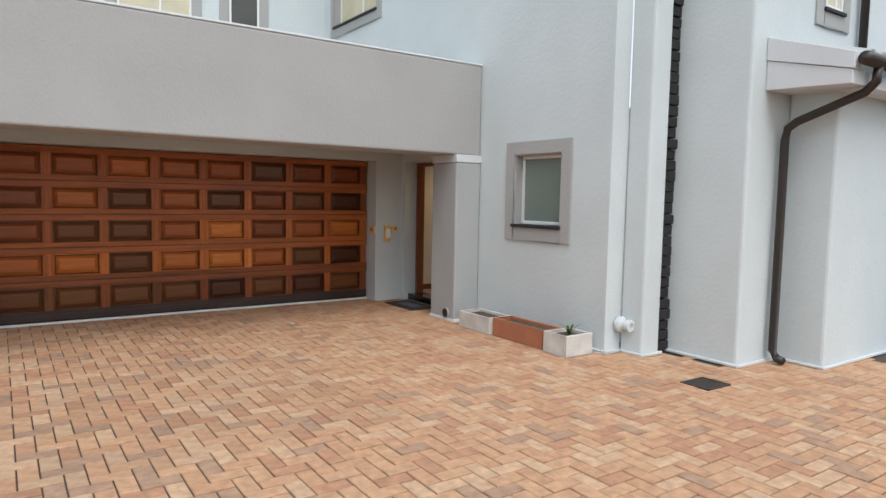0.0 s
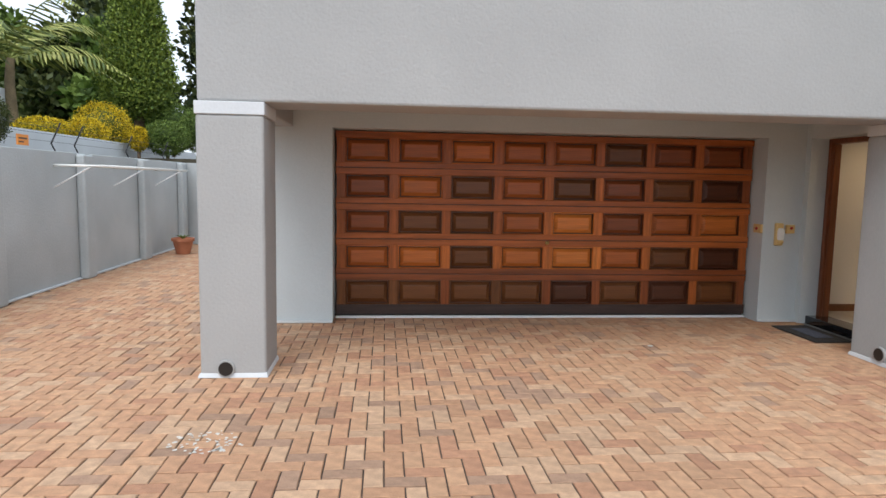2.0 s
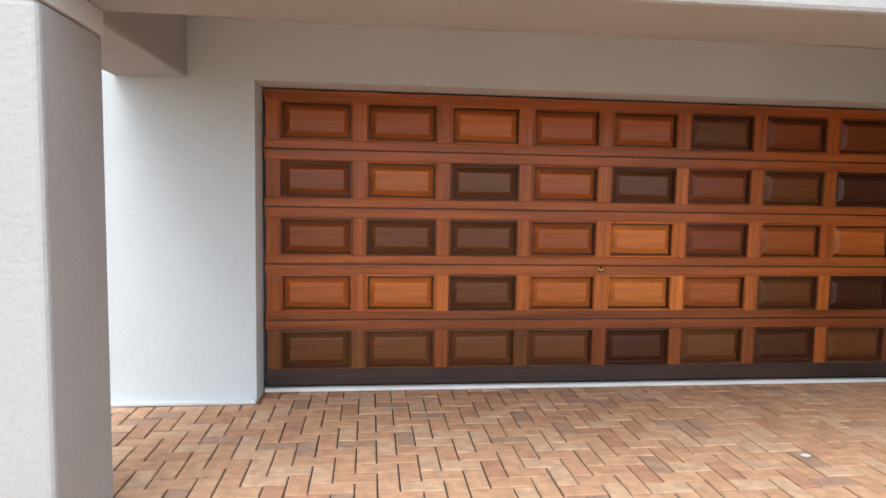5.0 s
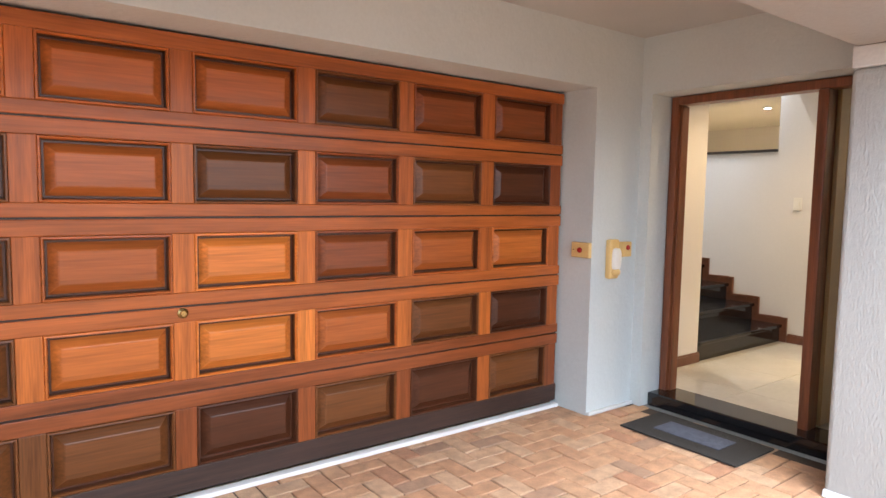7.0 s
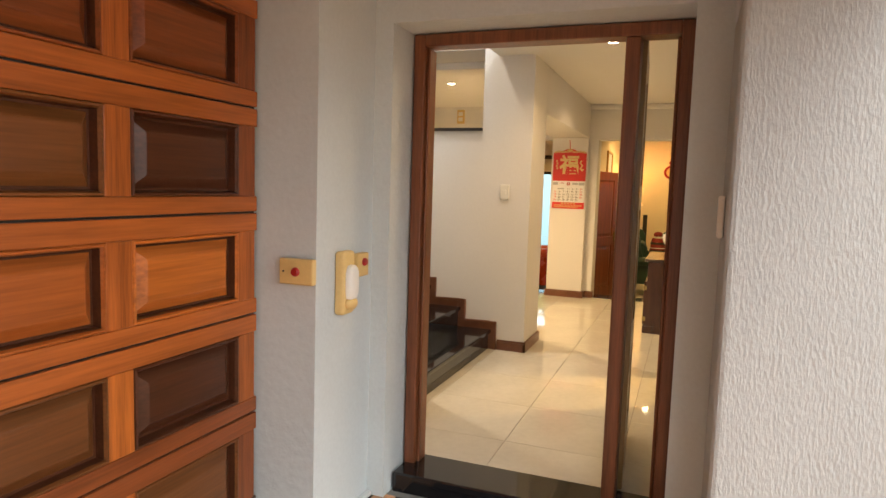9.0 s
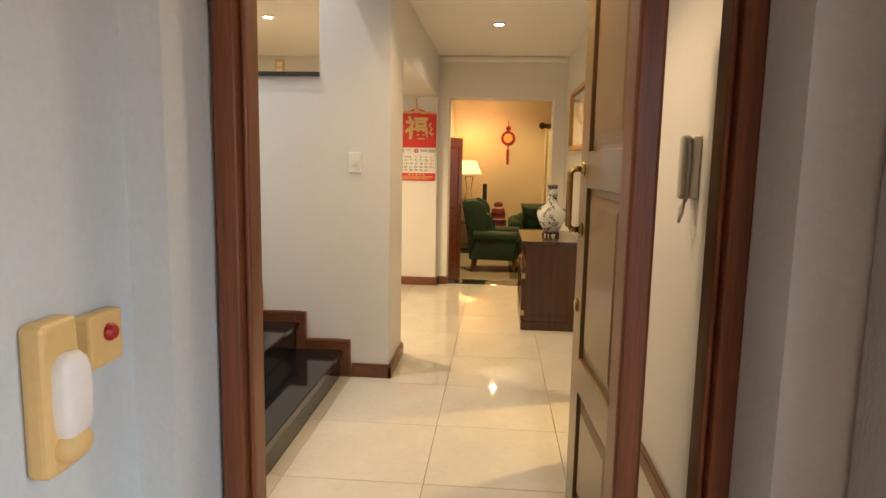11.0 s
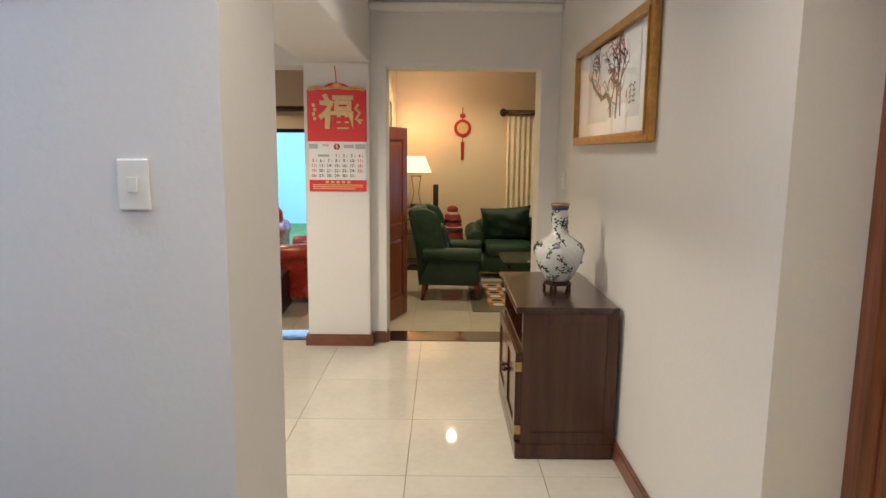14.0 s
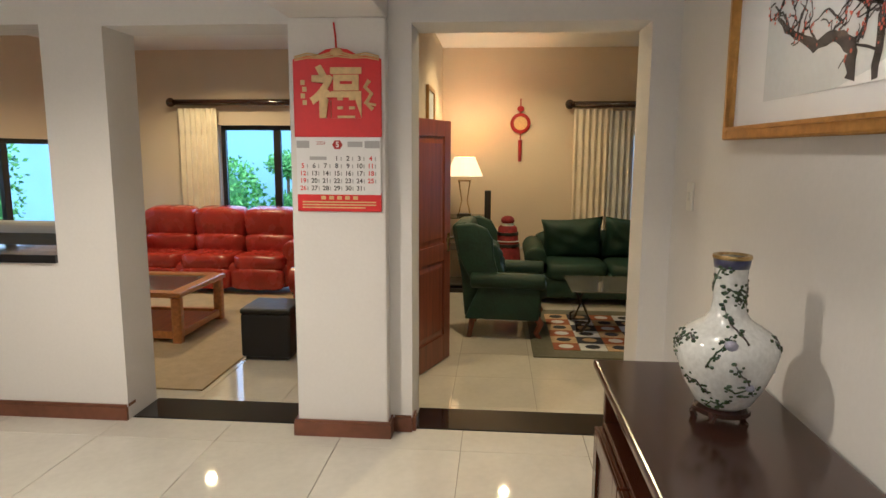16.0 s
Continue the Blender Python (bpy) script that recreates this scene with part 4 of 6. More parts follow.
# palm
_p = tagged(empty("palm_tree", (-7.42, 18.1, 2.0)), "feathery palm with a ringed trunk and drooping fronds", "palm tree")
Mesh(PALMBARK).tube([(0, 0, 0), (0.03, 0, 0.9), (0.0, 0, 1.6), (0.04, 0, 2.18)], 0.13, 12, 0.09).done("trunk", _p, smooth=True)
_b = Mesh(*LEAVES["palm"])
_r = random.Random(9)
for _i in range(18):
    a = _i * 2.399 + _r.uniform(-0.2, 0.2)
    ln, up = _r.uniform(2.1, 2.9), _r.uniform(0.3, 2.6)
    pts = [Vector((math.cos(a) * ln * t, math.sin(a) * ln * t, 2.14 + up * t * 1.6 - (up + 0.9) * t * t * 0.95)) for t in (k / 14 for k in range(15))]
    _b.use(1).tube(pts, 0.018, 5, 0.005)
    side = Vector((-math.sin(a), math.cos(a), 0))
    for k in range(2, 15):
        for sg in (-1, 1):
            for h in (0, 0.5):
                p = pts[k - 1].lerp(pts[k], h)
                q = 0.52 * math.sin(math.pi * min(1, 0.15 + k / 15)) + 0.08
                tip = p + side * sg * q * 0.75 + (pts[k] - pts[k - 1]).normalized() * q * 0.5 + Vector((0, 0, -q * _r.uniform(0.25, 0.7)))
                w = (pts[k] - pts[k - 1]).normalized() * 0.026
                _b.use(_r.choice((0, 1, 1, 2)))._faces([p - w, p + w, p.lerp(tip, 0.6) + w, tip, p.lerp(tip, 0.6) - w], [(0, 1, 2, 3, 4)])
_b.done("fronds", _p)

# neighbouring house with its balcony rail
_h = tagged(empty("neighbour_house", (-7.5, 9.0, 2.2)), "white neighbouring house with a dark balcony rail", "house")
Mesh(CAPWHITE).box(-8, 0, 0, 9.1, 0, 1.30).done("terrace_wall", _h, 0.01)
Mesh(CAPWHITE).box(-8, -1.6, -4, 6.0, 1.4, 5.2).done("wall", _h)
Mesh(ALU).box(-1.6, -1.56, 3.5, 5.6, 1.5, 3.6).done("window_frame", _h)
Mesh(DARKGL).box(-1.57, -1.54, 3.6, 4.5, 1.6, 3.5).box(-1.57, -1.54, 4.6, 5.5, 1.6, 3.5).done("window_pane", _h)
Mesh(WALLGREY).box(-8.4, -1.0, -4.4, 6.5, 5.2, 5.4).done("roof", _h)
_b = Mesh(BLACKM)
for _i in range(9):
    _b.tube([(-0.08, 0, 1.40 + _i * 0.095), (-0.08, 9.0, 1.40 + _i * 0.095)], 0.013, 6)
for _i in range(6):
    _b.tube([(-0.08, 0.1 + _i * 1.75, 1.3), (-0.08, 0.1 + _i * 1.75, 2.22)], 0.025, 6)
_b.done("railing", _h)
Mesh(DARKGL).box(-0.002, 0.01, 8.2, 8.8, 0.45, 0.85).done("vent", _h)

# ---- inside: hall ----
_c = tagged(empty("cabinet", (9.74, 7.96, ZI)), "dark stained wooden cabinet with an open shelf and panelled doors", "cabinet")
Mesh(DARKW).box(-0.012, 0.852, 0.0, 0.455, 0, 0.075).done("plinth", _c, 0.008)
Mesh(DARKW).box(0, 0.03, 0.0, 0.43, 0.075, 0.69).box(0.81, 0.84, 0, 0.43, 0.075, 0.69).box(0.03, 0.81, 0, 0.02, 0.075, 0.69).box(0.03, 0.81, 0.02, 0.43, 0.075, 0.10).box(0.03, 0.81, 0.02, 0.43, 0.50, 0.525).done("body", _c, 0.003)
Mesh(DARKW).box(-0.008, 0.0, 0.0, 0.05, 0.075, 0.69).box(-0.008, 0, 0.38, 0.43, 0.075, 0.69).box(-0.008, 0, 0.05, 0.38, 0.64, 0.69).box(-0.008, 0, 0.05, 0.38, 0.075, 0.13).done("side_frame", _c, 0.002)
Mesh(DARKTOP).box(-0.025, 0.865, 0.0, 0.465, 0.69, 0.72).done("top", _c, 0.010, segs=3)
for _k, x in enumerate((0.01, 0.425)):
    d = Mesh(DARKW).box(x, x + 0.405, 0.43, 0.45, 0.085, 0.50).done("door", _c, 0.003)
    b = Mesh(DARKW).box(x, x + 0.06, 0.45, 0.458, 0.085, 0.50).box(x + 0.345, x + 0.405, 0.45, 0.458, 0.085, 0.50).box(x + 0.06, x + 0.345, 0.45, 0.458, 0.44, 0.50).box(x + 0.06, x + 0.345, 0.45, 0.458, 0.085, 0.15).done("door_frame", _c, 0.003)
    Mesh(DARKW).ball((x + (0.37 if _k == 0 else 0.035), 0.472, 0.30), (0.014, 0.016, 0.014), 12).done("knob", _c, smooth=True)
for _z in (0.14, 0.44):
    Mesh(BRASS).box(-0.004, 0.012, 0.43, 0.461, _z - 0.022, _z + 0.022).done("hinge", _c)

VP = [(0.078, 0.0), (0.100, 0.015), (0.140, 0.075), (0.168, 0.14), (0.180, 0.185), (0.176, 0.215), (0.150, 0.243), (0.105, 0.268), (0.076, 0.285), (0.062, 0.305), (0.057, 0.34), (0.056, 0.42), (0.059, 0.465), (0.062, 0.478)]
_v = tagged(empty("vase", (10.13, 8.17, ZI + 0.72)), "white porcelain vase painted with green branches on a dark stand", "vase")
Mesh(DARKTOP).lathe([(0.085, 0.03), (0.10, 0.035), (0.10, 0.05), (0.08, 0.055)], n=24).done("stand_top", _v)
for _i in range(5):
    a = _i * 1.2566
    Mesh(DARKTOP).tube([(0.088 * math.cos(a), 0.088 * math.sin(a), 0.04), (0.10 * math.cos(a), 0.10 * math.sin(a), 0.018), (0.092 * math.cos(a), 0.092 * math.sin(a), 0.0)], 0.013, 8).done("stand_leg", _v)
Mesh(PORCELAIN).lathe([(r, z + 0.055) for r, z in VP], n=48).done("body", _v, smooth=True)
Mesh(VBLUE).lathe([(0.0595, 0.50), (0.0625, 0.515), (0.0645, 0.528)], n=32).done("neck_band", _v, smooth=True)
Mesh(BRASS).lathe([(0.066, 0.528), (0.068, 0.533), (0.066, 0.540), (0.055, 0.540), (0.05, 0.53)], n=32).done("rim", _v, smooth=True)


def vase_r(z):
    for (r0, z0), (r1, z1) in zip(VP[:-1], VP[1:]):
        if z0 <= z <= z1:
            return r0 + (r1 - r0) * (z - z0) / (z1 - z0)
    return VP[-1][0]


_v.scale = (0.69, 0.69, 0.80)
_r = random.Random(12)
_b = Mesh(VGREEN, VPINK, BROWNPIPE)


def on_vase(a, z, lift=0.0015):
    r = vase_r(z) + lift
    return Vector((r * math.cos(a), r * math.sin(a), z + 0.055))


for _i in range(24):
    a, z = _i * 2.399, _r.uniform(0.04, 0.26)
    if _i % 4 == 3:
        z = _r.uniform(0.29, 0.40)
    da, dz = _r.choice((-1, 1)) * _r.uniform(0.10, 0.17), _r.uniform(-0.004, 0.014)
    pts = []
    for k in range(10):
        z = min(0.45, max(0.02, z + dz + _r.uniform(-0.010, 0.010)))
        a += da * (0.08 / max(0.06, vase_r(z)))* 0.9
        pts.append(on_vase(a, z, 0.0))
        if k % 2 and _r.random() < 0.95:
            for _q in range(3):
                aa, zz = a + _r.uniform(-0.13, 0.13), min(0.45, max(0.015, z + _r.uniform(-0.022, 0.022)))
                _b.use(0).ball(on_vase(aa, zz, -0.003), (_r.uniform(0.006, 0.012),) * 2 + (_r.uniform(0.004, 0.008),), 6)
    _b.use(0 if _i % 2 else 2).tube(pts, 0.0048, 5, 0.002)
for a, z, s in ((2.9, 0.23, 0.024), (0.7, 0.20, 0.02), (4.6, 0.12, 0.02), (3.4, 0.10, 0.018)):
    _b.use(1).ball(on_vase(a, z, -0.004), (s, s, s * 0.7), 10)
tagged(_b.done("painted_branches", _v, smooth=True), kind="stuff")

# picture on the hall wall
_p = tagged(empty("framed_picture", (9.43, 7.943, 1.535)), "ink painting of a blossoming plum tree in a gilt frame", "picture")
PW, PH, F = 1.42, 0.535, 0.042
Mesh(GILT).box(0, F, 0, 0.035, 0, PH).box(PW - F, PW, 0, 0.035, 0, PH).box(F, PW - F, 0, 0.035, 0, F).box(F, PW - F, 0, 0.035, PH - F, PH).done("frame", _p, 0.006)
Mesh(GILT).box(F - 0.012, F, 0.035, 0.042, F - 0.012, PH - F + 0.012).box(PW - F, PW - F + 0.012, 0.035, 0.042, F - 0.012, PH - F + 0.012).box(F, PW - F, 0.035, 0.042, F - 0.012, F).box(F, PW - F, 0.035, 0.042, PH - F, PH - F + 0.012).done("inner_moulding", _p)
Mesh(PAPER).box(F, PW - F, 0.004, 0.010, F, PH - F).done("mount", _p)
PAPER2 = mat("aged_drawing_paper", (0.62, 0.64, 0.66), 0.8, var=0.06, scale=5)
Mesh(PAPER2).box(0.20, PW - 0.28, 0.010, 0.012, 0.11, PH - F).done("drawing", _p)
_b = Mesh(BRUSH, BLOSSOM)
_r = random.Random(21)
DX0, DX1, DZ0, DZ1 = 0.20, PW - 0.28, 0.11, PH - F
Mesh(PAPER).prism([(DX1 - 0.42, DZ0), (DX1 - 0.75, DZ0), (DX1 - 0.80, DZ0 + 0.05), (DX1 - 0.70, DZ0 + 0.07), (DX1 - 0.58, DZ0 + 0.03)], 0.0, 0.0006, Matrix(((1, 0, 0, 0), (0, 0, 1, 0.012), (0, 1, 0, 0), (0, 0, 0, 1)))).done("snow_bank", _p)


def at_uv(u, v):
    """u from the viewer's left to right, v upwards, over the drawing."""
    return DX1 + (DX0 - DX1) * min(0.99, max(0.01, u)), DZ0 + (DZ1 - DZ0) * min(0.99, max(0.01, v))


def brush(pts, w0, w1, lift=0.0128, ink=0):
    fine = []
    for (u0, v0), (u1, v1) in zip(pts[:-1], pts[1:]):
        for q in range(4):
            fine.append((u0 + (u1 - u0) * q / 4 + _r.uniform(-0.008, 0.008), v0 + (v1 - v0) * q / 4 + _r.uniform(-0.014, 0.014)))
    fine.append(pts[-1])
    vs, n = [], len(fine)
    for k, (u, v) in enumerate(fine):
        x, z = at_uv(u, v)
        xa, za = at_uv(*fine[max(0, k - 1)])
        xb, zb = at_uv(*fine[min(n - 1, k + 1)])
        q = max(1e-5, math.hypot(xb - xa, zb - za))
        w = (w0 + (w1 - w0) * k / (n - 1)) * _r.uniform(0.75, 1.3)
        vs += [(x - (zb - za) / q * w, lift, z + (xb - xa) / q * w), (x + (zb - za) / q * w, lift, z - (xb - xa) / q * w)]
    _b.use(ink)._faces(vs, [(2 * k, 2 * k + 1, 2 * k + 3, 2 * k + 2) for k in range(n - 1)])
    return fine


def twigs(fine, n, depth):
    for _q in range(n):
        u, v = _r.choice(fine[2:])
        a, ln = _r.uniform(0.3, 2.8), _r.uniform(0.10, 0.26)
        f = brush([(u, v), (u + 0.4 * ln * math.cos(a), v + 0.8 * ln * math.sin(a)), (u + 0.7 * ln * math.cos(a + 0.5), v + 1.5 * ln * math.sin(a + 0.5))], 0.0045, 0.0016, 0.0131)
        for _k in range(3):
            x, z = at_uv(*_r.choice(f))
            x, z, g = x + _r.uniform(-0.012, 0.012), z + _r.uniform(-0.01, 0.01), _r.uniform(0.0025, 0.006)
            _b.use(1)._faces([(x + g * math.cos(t), 0.0134, z + g * math.sin(t)) for t in (0, 1.05, 2.1, 3.14, 4.19, 5.24)], [(0, 1, 2, 3, 4, 5)])
        if depth:
            twigs(f, 2, depth - 1)


twigs(brush([(0.52, 0.03), (0.51, 0.24), (0.44, 0.33), (0.32, 0.31), (0.20, 0.42), (0.07, 0.60)], 0.020, 0.008), 9, 1)
twigs(brush([(0.62, 0.01), (0.63, 0.35), (0.66, 0.62), (0.64, 0.97)], 0.013, 0.008), 9, 1)
twigs(brush([(0.70, 0.03), (0.69, 0.40), (0.74, 0.70), (0.72, 0.95)], 0.009, 0.004), 7, 1)
twigs(brush([(0.56, 0.25), (0.57, 0.60), (0.50, 0.96)], 0.007, 0.003), 6, 1)
twigs(brush([(0.20, 0.42), (0.26, 0.66), (0.22, 0.92)], 0.006, 0.003), 5, 1)
for _i in range(8):
    u, v = 0.84 + (_i % 2) * 0.06, 0.34 - (_i // 2) * 0.06
    brush([(u, v), (u + 0.042, v + 0.015)], 0.0035, 0.0025)
    brush([(u + 0.024, v + 0.028), (u + 0.016, v - 0.022)], 0.0035, 0.002)
brush([(0.80, 0.30), (0.80, 0.22)], 0.010, 0.010, 0.0131, 1)
tagged(_b.done("brush_strokes", _p), kind="stuff")
Mesh(CLEAR).box(F, PW - F, 0.020, 0.022, F, PH - F).done("glazing", _p).visible_shadow = False


def switch(at, turn, label, w=0.075, h=0.12):
    e = tagged(empty("light_switch"), label, "light switch", "light switches")
    Mesh(WHITEPL).box(-w / 2, w / 2, -0.010, 0, -h / 2, h / 2).done("plate", e, 0.004)
    Mesh(WHITEPL).box(-0.012, 0.012, -0.016, -0.010, -0.018, 0.018).done("rocker", e, 0.002)
    e.matrix_basis = pose(*at, 0, 0, turn)


switch((8.459, 9.48, 1.405), -90, "cream plastic light switch on the stair wall")
switch((11.28, 7.941, 1.31), 180, "white plastic light switch on the hall wall")
_i = tagged(empty("intercom", (7.0, 7.942, 1.42)), "grey wall intercom handset with a curly cord", "intercom")
Mesh(WHITEPL).box(-0.05, 0.05, 0, 0.03, -0.11, 0.11).done("base", _i, 0.008)
Mesh(SOFFIT).box(-0.05, -0.005, 0.03, 0.065, -0.11, 0.11).done("handset", _i, 0.012)
Mesh(SOFFIT).tube([(-0.03, 0.04, -0.11), (-0.04, 0.05, -0.16), (-0.01, 0.05, -0.19), (0.02, 0.04, -0.15), (0.02, 0.02, -0.11)], 0.006, 6).done("cord", _i)
# every entry gets a fixture, the added fill lamps too
for x, y, z, _e, _c in DOWNLIGHTS_AND_FILL:
    e = tagged(empty("downlight", (x, y, z - 0.002)), "small round lit ceiling downlight, some of the set added as fill", "downlight", "ceiling downlights")
    Mesh(WHITEPL).lathe([(0.055, -0.006), (0.055, 0.0), (0.038, 0.0), (0.038, -0.006)], n=20).done("ring", e)
    Mesh(LAMPDISC).lathe([(0.034, -0.0075), (0.034, -0.0065)], n=20).done("lens", e)
_s = tagged(empty("light_switch", (11.568, 10.98, 2.37)), "yellowed double switch box high on the dining wall", "light switch", "light switches")
Mesh(CREAMPL).box(-0.03, 0, -0.05, 0.05, -0.09, 0.09).done("plate", _s, 0.005)
Mesh(WHITEPL).box(-0.036, -0.03, -0.03, 0.03, 0.01, 0.06).box(-0.036, -0.03, -0.03, 0.03, -0.06, -0.01).done("rocker", _s, 0.002)

# calendar on the pilaster: x runs to the viewer's right, y up, z out of the wall
CAL = tagged(empty("calendar"), "red and gold wall calendar with a white month sheet", "calendar")
CAL.matrix_basis = Matrix.Translation((11.476, 9.695, 1.21)) @ Matrix(((0, 0, -1, 0), (-1, 0, 0, 0), (0, 1, 0, 0), (0, 0, 0, 1)))
CWD, CHT = 0.41, 0.745
Mesh(PAPERRED).prism([(0, 0.345), (CWD, 0.345), (CWD, CHT - 0.05), (CWD - 0.05, CHT - 0.035), (CWD - 0.11, CHT - 0.032), (CWD / 2 + 0.05, CHT - 0.008), (CWD / 2, CHT), (CWD / 2 - 0.05, CHT - 0.008), (0.11, CHT - 0.032), (0.05, CHT - 0.035), (0, CHT - 0.05)], 0, 0.010).done("card", CAL, 0.006)
Mesh(PAPERRED).box(0.006, CWD - 0.004, 0.0, 0.09, 0, 0.008).done("foot_card", CAL, 0.004)
Mesh(PAPER).box(0.008, CWD - 0.006, 0.08, 0.345, 0.002, 0.0115).done("month_sheet", CAL)
Mesh(PAPERRED).tube([(CWD / 2, CHT - 0.02, 0.006), (CWD / 2 - 0.004, CHT + 0.05, 0.006), (CWD / 2 - 0.012, CHT + 0.11, 0.004)], 0.004, 6).done("cord", CAL)
_b = Mesh(GOLD)
for k in range(3):
    _b.tube([(0.01, CHT - 0.04 - k * 0.008, 0.011), (0.07, CHT - 0.025 - k * 0.010, 0.012), (0.13, CHT - 0.035 - k * 0.006, 0.012), (CWD / 2, CHT - 0.015 - k * 0.012, 0.013), (CWD - 0.13, CHT - 0.035 - k * 0.006, 0.012), (CWD - 0.07, CHT - 0.025 - k * 0.010, 0.012), (CWD - 0.01, CHT - 0.04 - k * 0.008, 0.011)], 0.0035, 6)
_b.ball((CWD / 2, CHT - 0.02, 0.012), (0.03, 0.018, 0.006), 12)
_b.done("gold_swags", CAL)


def lettering(text, x, y, size, m, z=0.0125, depth=0.0, fat=0.0, name="lettering", align="CENTER"):
    c = bpy.data.curves.new("text", "FONT")
    c.body, c.size, c.align_x, c.align_y = text, size, align, "CENTER"
    c.extrude, c.offset = depth, fat
    t = new("text", c)
    bpy.context.view_layer.update()
    me = bpy.data.meshes.new_from_object(t.evaluated_get(bpy.context.evaluated_depsgraph_get()))
    bpy.data.objects.remove(t)
    me.materials.clear()
    me.materials.append(m)
    o = new(name, me)
    o.parent = CAL
    o.location = (x, y, z)
    return o


lettering("\u798f", CWD / 2 + 0.0, 0.53, 0.245, GOLD, 0.014, 0.004, 0.0065, "gold_character")
days = [(None, None, None, 1, 2, 3, 4), (5, 6, 7, 8, 9, 10, 11), (12, 13, 14, 15, 16, 17, 18), (19, 20, 21, 22, 23, 24, 25), (26, 27, 28, 29, 30, 31, None)]
_b = Mesh(GREYINK)
for r, row in enumerate(days):
    for k, d in enumerate(row):
        x, y = 0.037 + k * 0.0535, 0.247 - r * 0.0345
        if d:
            lettering(str(d), x, y, 0.030, PAPERRED if k in (0, 6) else INK, fat=0.0006)
            _b.box(x + 0.019, x + 0.024, y - 0.010, y + 0.008, 0.0116, 0.0122)
tagged(_b.box(0.07, 0.15, 0.240, 0.256, 0.0116, 0.0122).box(0.25, 0.32, 0.30, 0.325, 0.0116, 0.0122).box(0.01, 0.07, 0.295, 0.328, 0.0116, 0.0122).box(0.33, 0.40, 0.295, 0.328, 0.0116, 0.0122).done("fine_print", CAL), kind="stuff")
lettering("2024", 0.125, 0.317, 0.022, REDPL)
Mesh(REDPL).prism([(0.178, 0.31), (0.19, 0.33), (0.215, 0.33), (0.227, 0.31), (0.215, 0.29), (0.19, 0.29)], 0.0116, 0.0124).done("month_badge", CAL)
lettering("5", 0.2025, 0.310, 0.034, PAPER, 0.0127, fat=0.0008)
_b = Mesh(GOLD)
for k in range(5):
    _b.box(0.12 + k * 0.038, 0.142 + k * 0.038, 0.057, 0.073, 0.008, 0.0088)
for k in range(3):
    _b.box(0.03, 0.38 - 0.05 * (k == 2), 0.042 - k * 0.013, 0.048 - k * 0.013, 0.008, 0.0088)
for k in range(4):
    _b.box(0.035 + 0.008 * (k % 2), 0.055 + 0.008 * (k % 2), 0.58 - k * 0.030, 0.602 - k * 0.030, 0.010, 0.0108)
_b.tube([(0.355, 0.60, 0.011), (0.335, 0.57, 0.011), (0.365, 0.54, 0.011), (0.34, 0.50, 0.011), (0.37, 0.47, 0.011)], 0.010, 6).tube([(0.33, 0.50, 0.011), (0.385, 0.49, 0.011)], 0.006, 5)
tagged(_b.done("gold_print", CAL), kind="stuff")

# ---- sunken lounge ----


def cushion(b, x0, x1, y0, y1, z0, z1, puff=0.62, m=None):
    return b.ball(((x0 + x1) / 2, (y0 + y1) / 2, (z0 + z1) / 2), ((x1 - x0) / 2, (y1 - y0) / 2, (z1 - z0) / 2), 20, m, puff * 0.55)


# wing chair: faces local +x
_w = tagged(empty("wing_chair"), "dark green upholstered wing chair with turned wooden legs", "armchair")
XZ = Matrix(((1, 0, 0, 0), (0, 0, 1, 0), (0, 1, 0, 0), (0, 0, 0, 1)))


def pillow(b, w, h, t, m, wrinkle=0.012, seed=1):
    """A loose cushion in the local y-z plane, thick along x, with drawn-out corners and creases."""
    r, n = random.Random(seed), 14
    ph = [r.uniform(0, 6.28) for _ in range(4)]
    for sg in (-1, 1):
        vs = []
        for i in range(n + 1):
            for k in range(n + 1):
                u, v = 2 * i / n - 1, 2 * k / n - 1
                th = max(0.0, (1 - u ** 4) * (1 - v ** 4)) ** 0.6
                pu, pv = u * (1 - 0.09 * (1 - v * v)), v * (1 - 0.09 * (1 - u * u))
                c = wrinkle * th * (math.sin(5 * u + 4 * v + ph[0]) + 0.7 * math.sin(9 * v - 5 * u + ph[1]))
                vs.append((sg * (t / 2 * th) + c, pu * w / 2, pv * h / 2))
        b._faces(vs, [(i * (n + 1) + k, (i + 1) * (n + 1) + k, (i + 1) * (n + 1) + k + 1, i * (n + 1) + k + 1) for i in range(n) for k in range(n)], m)
    return b


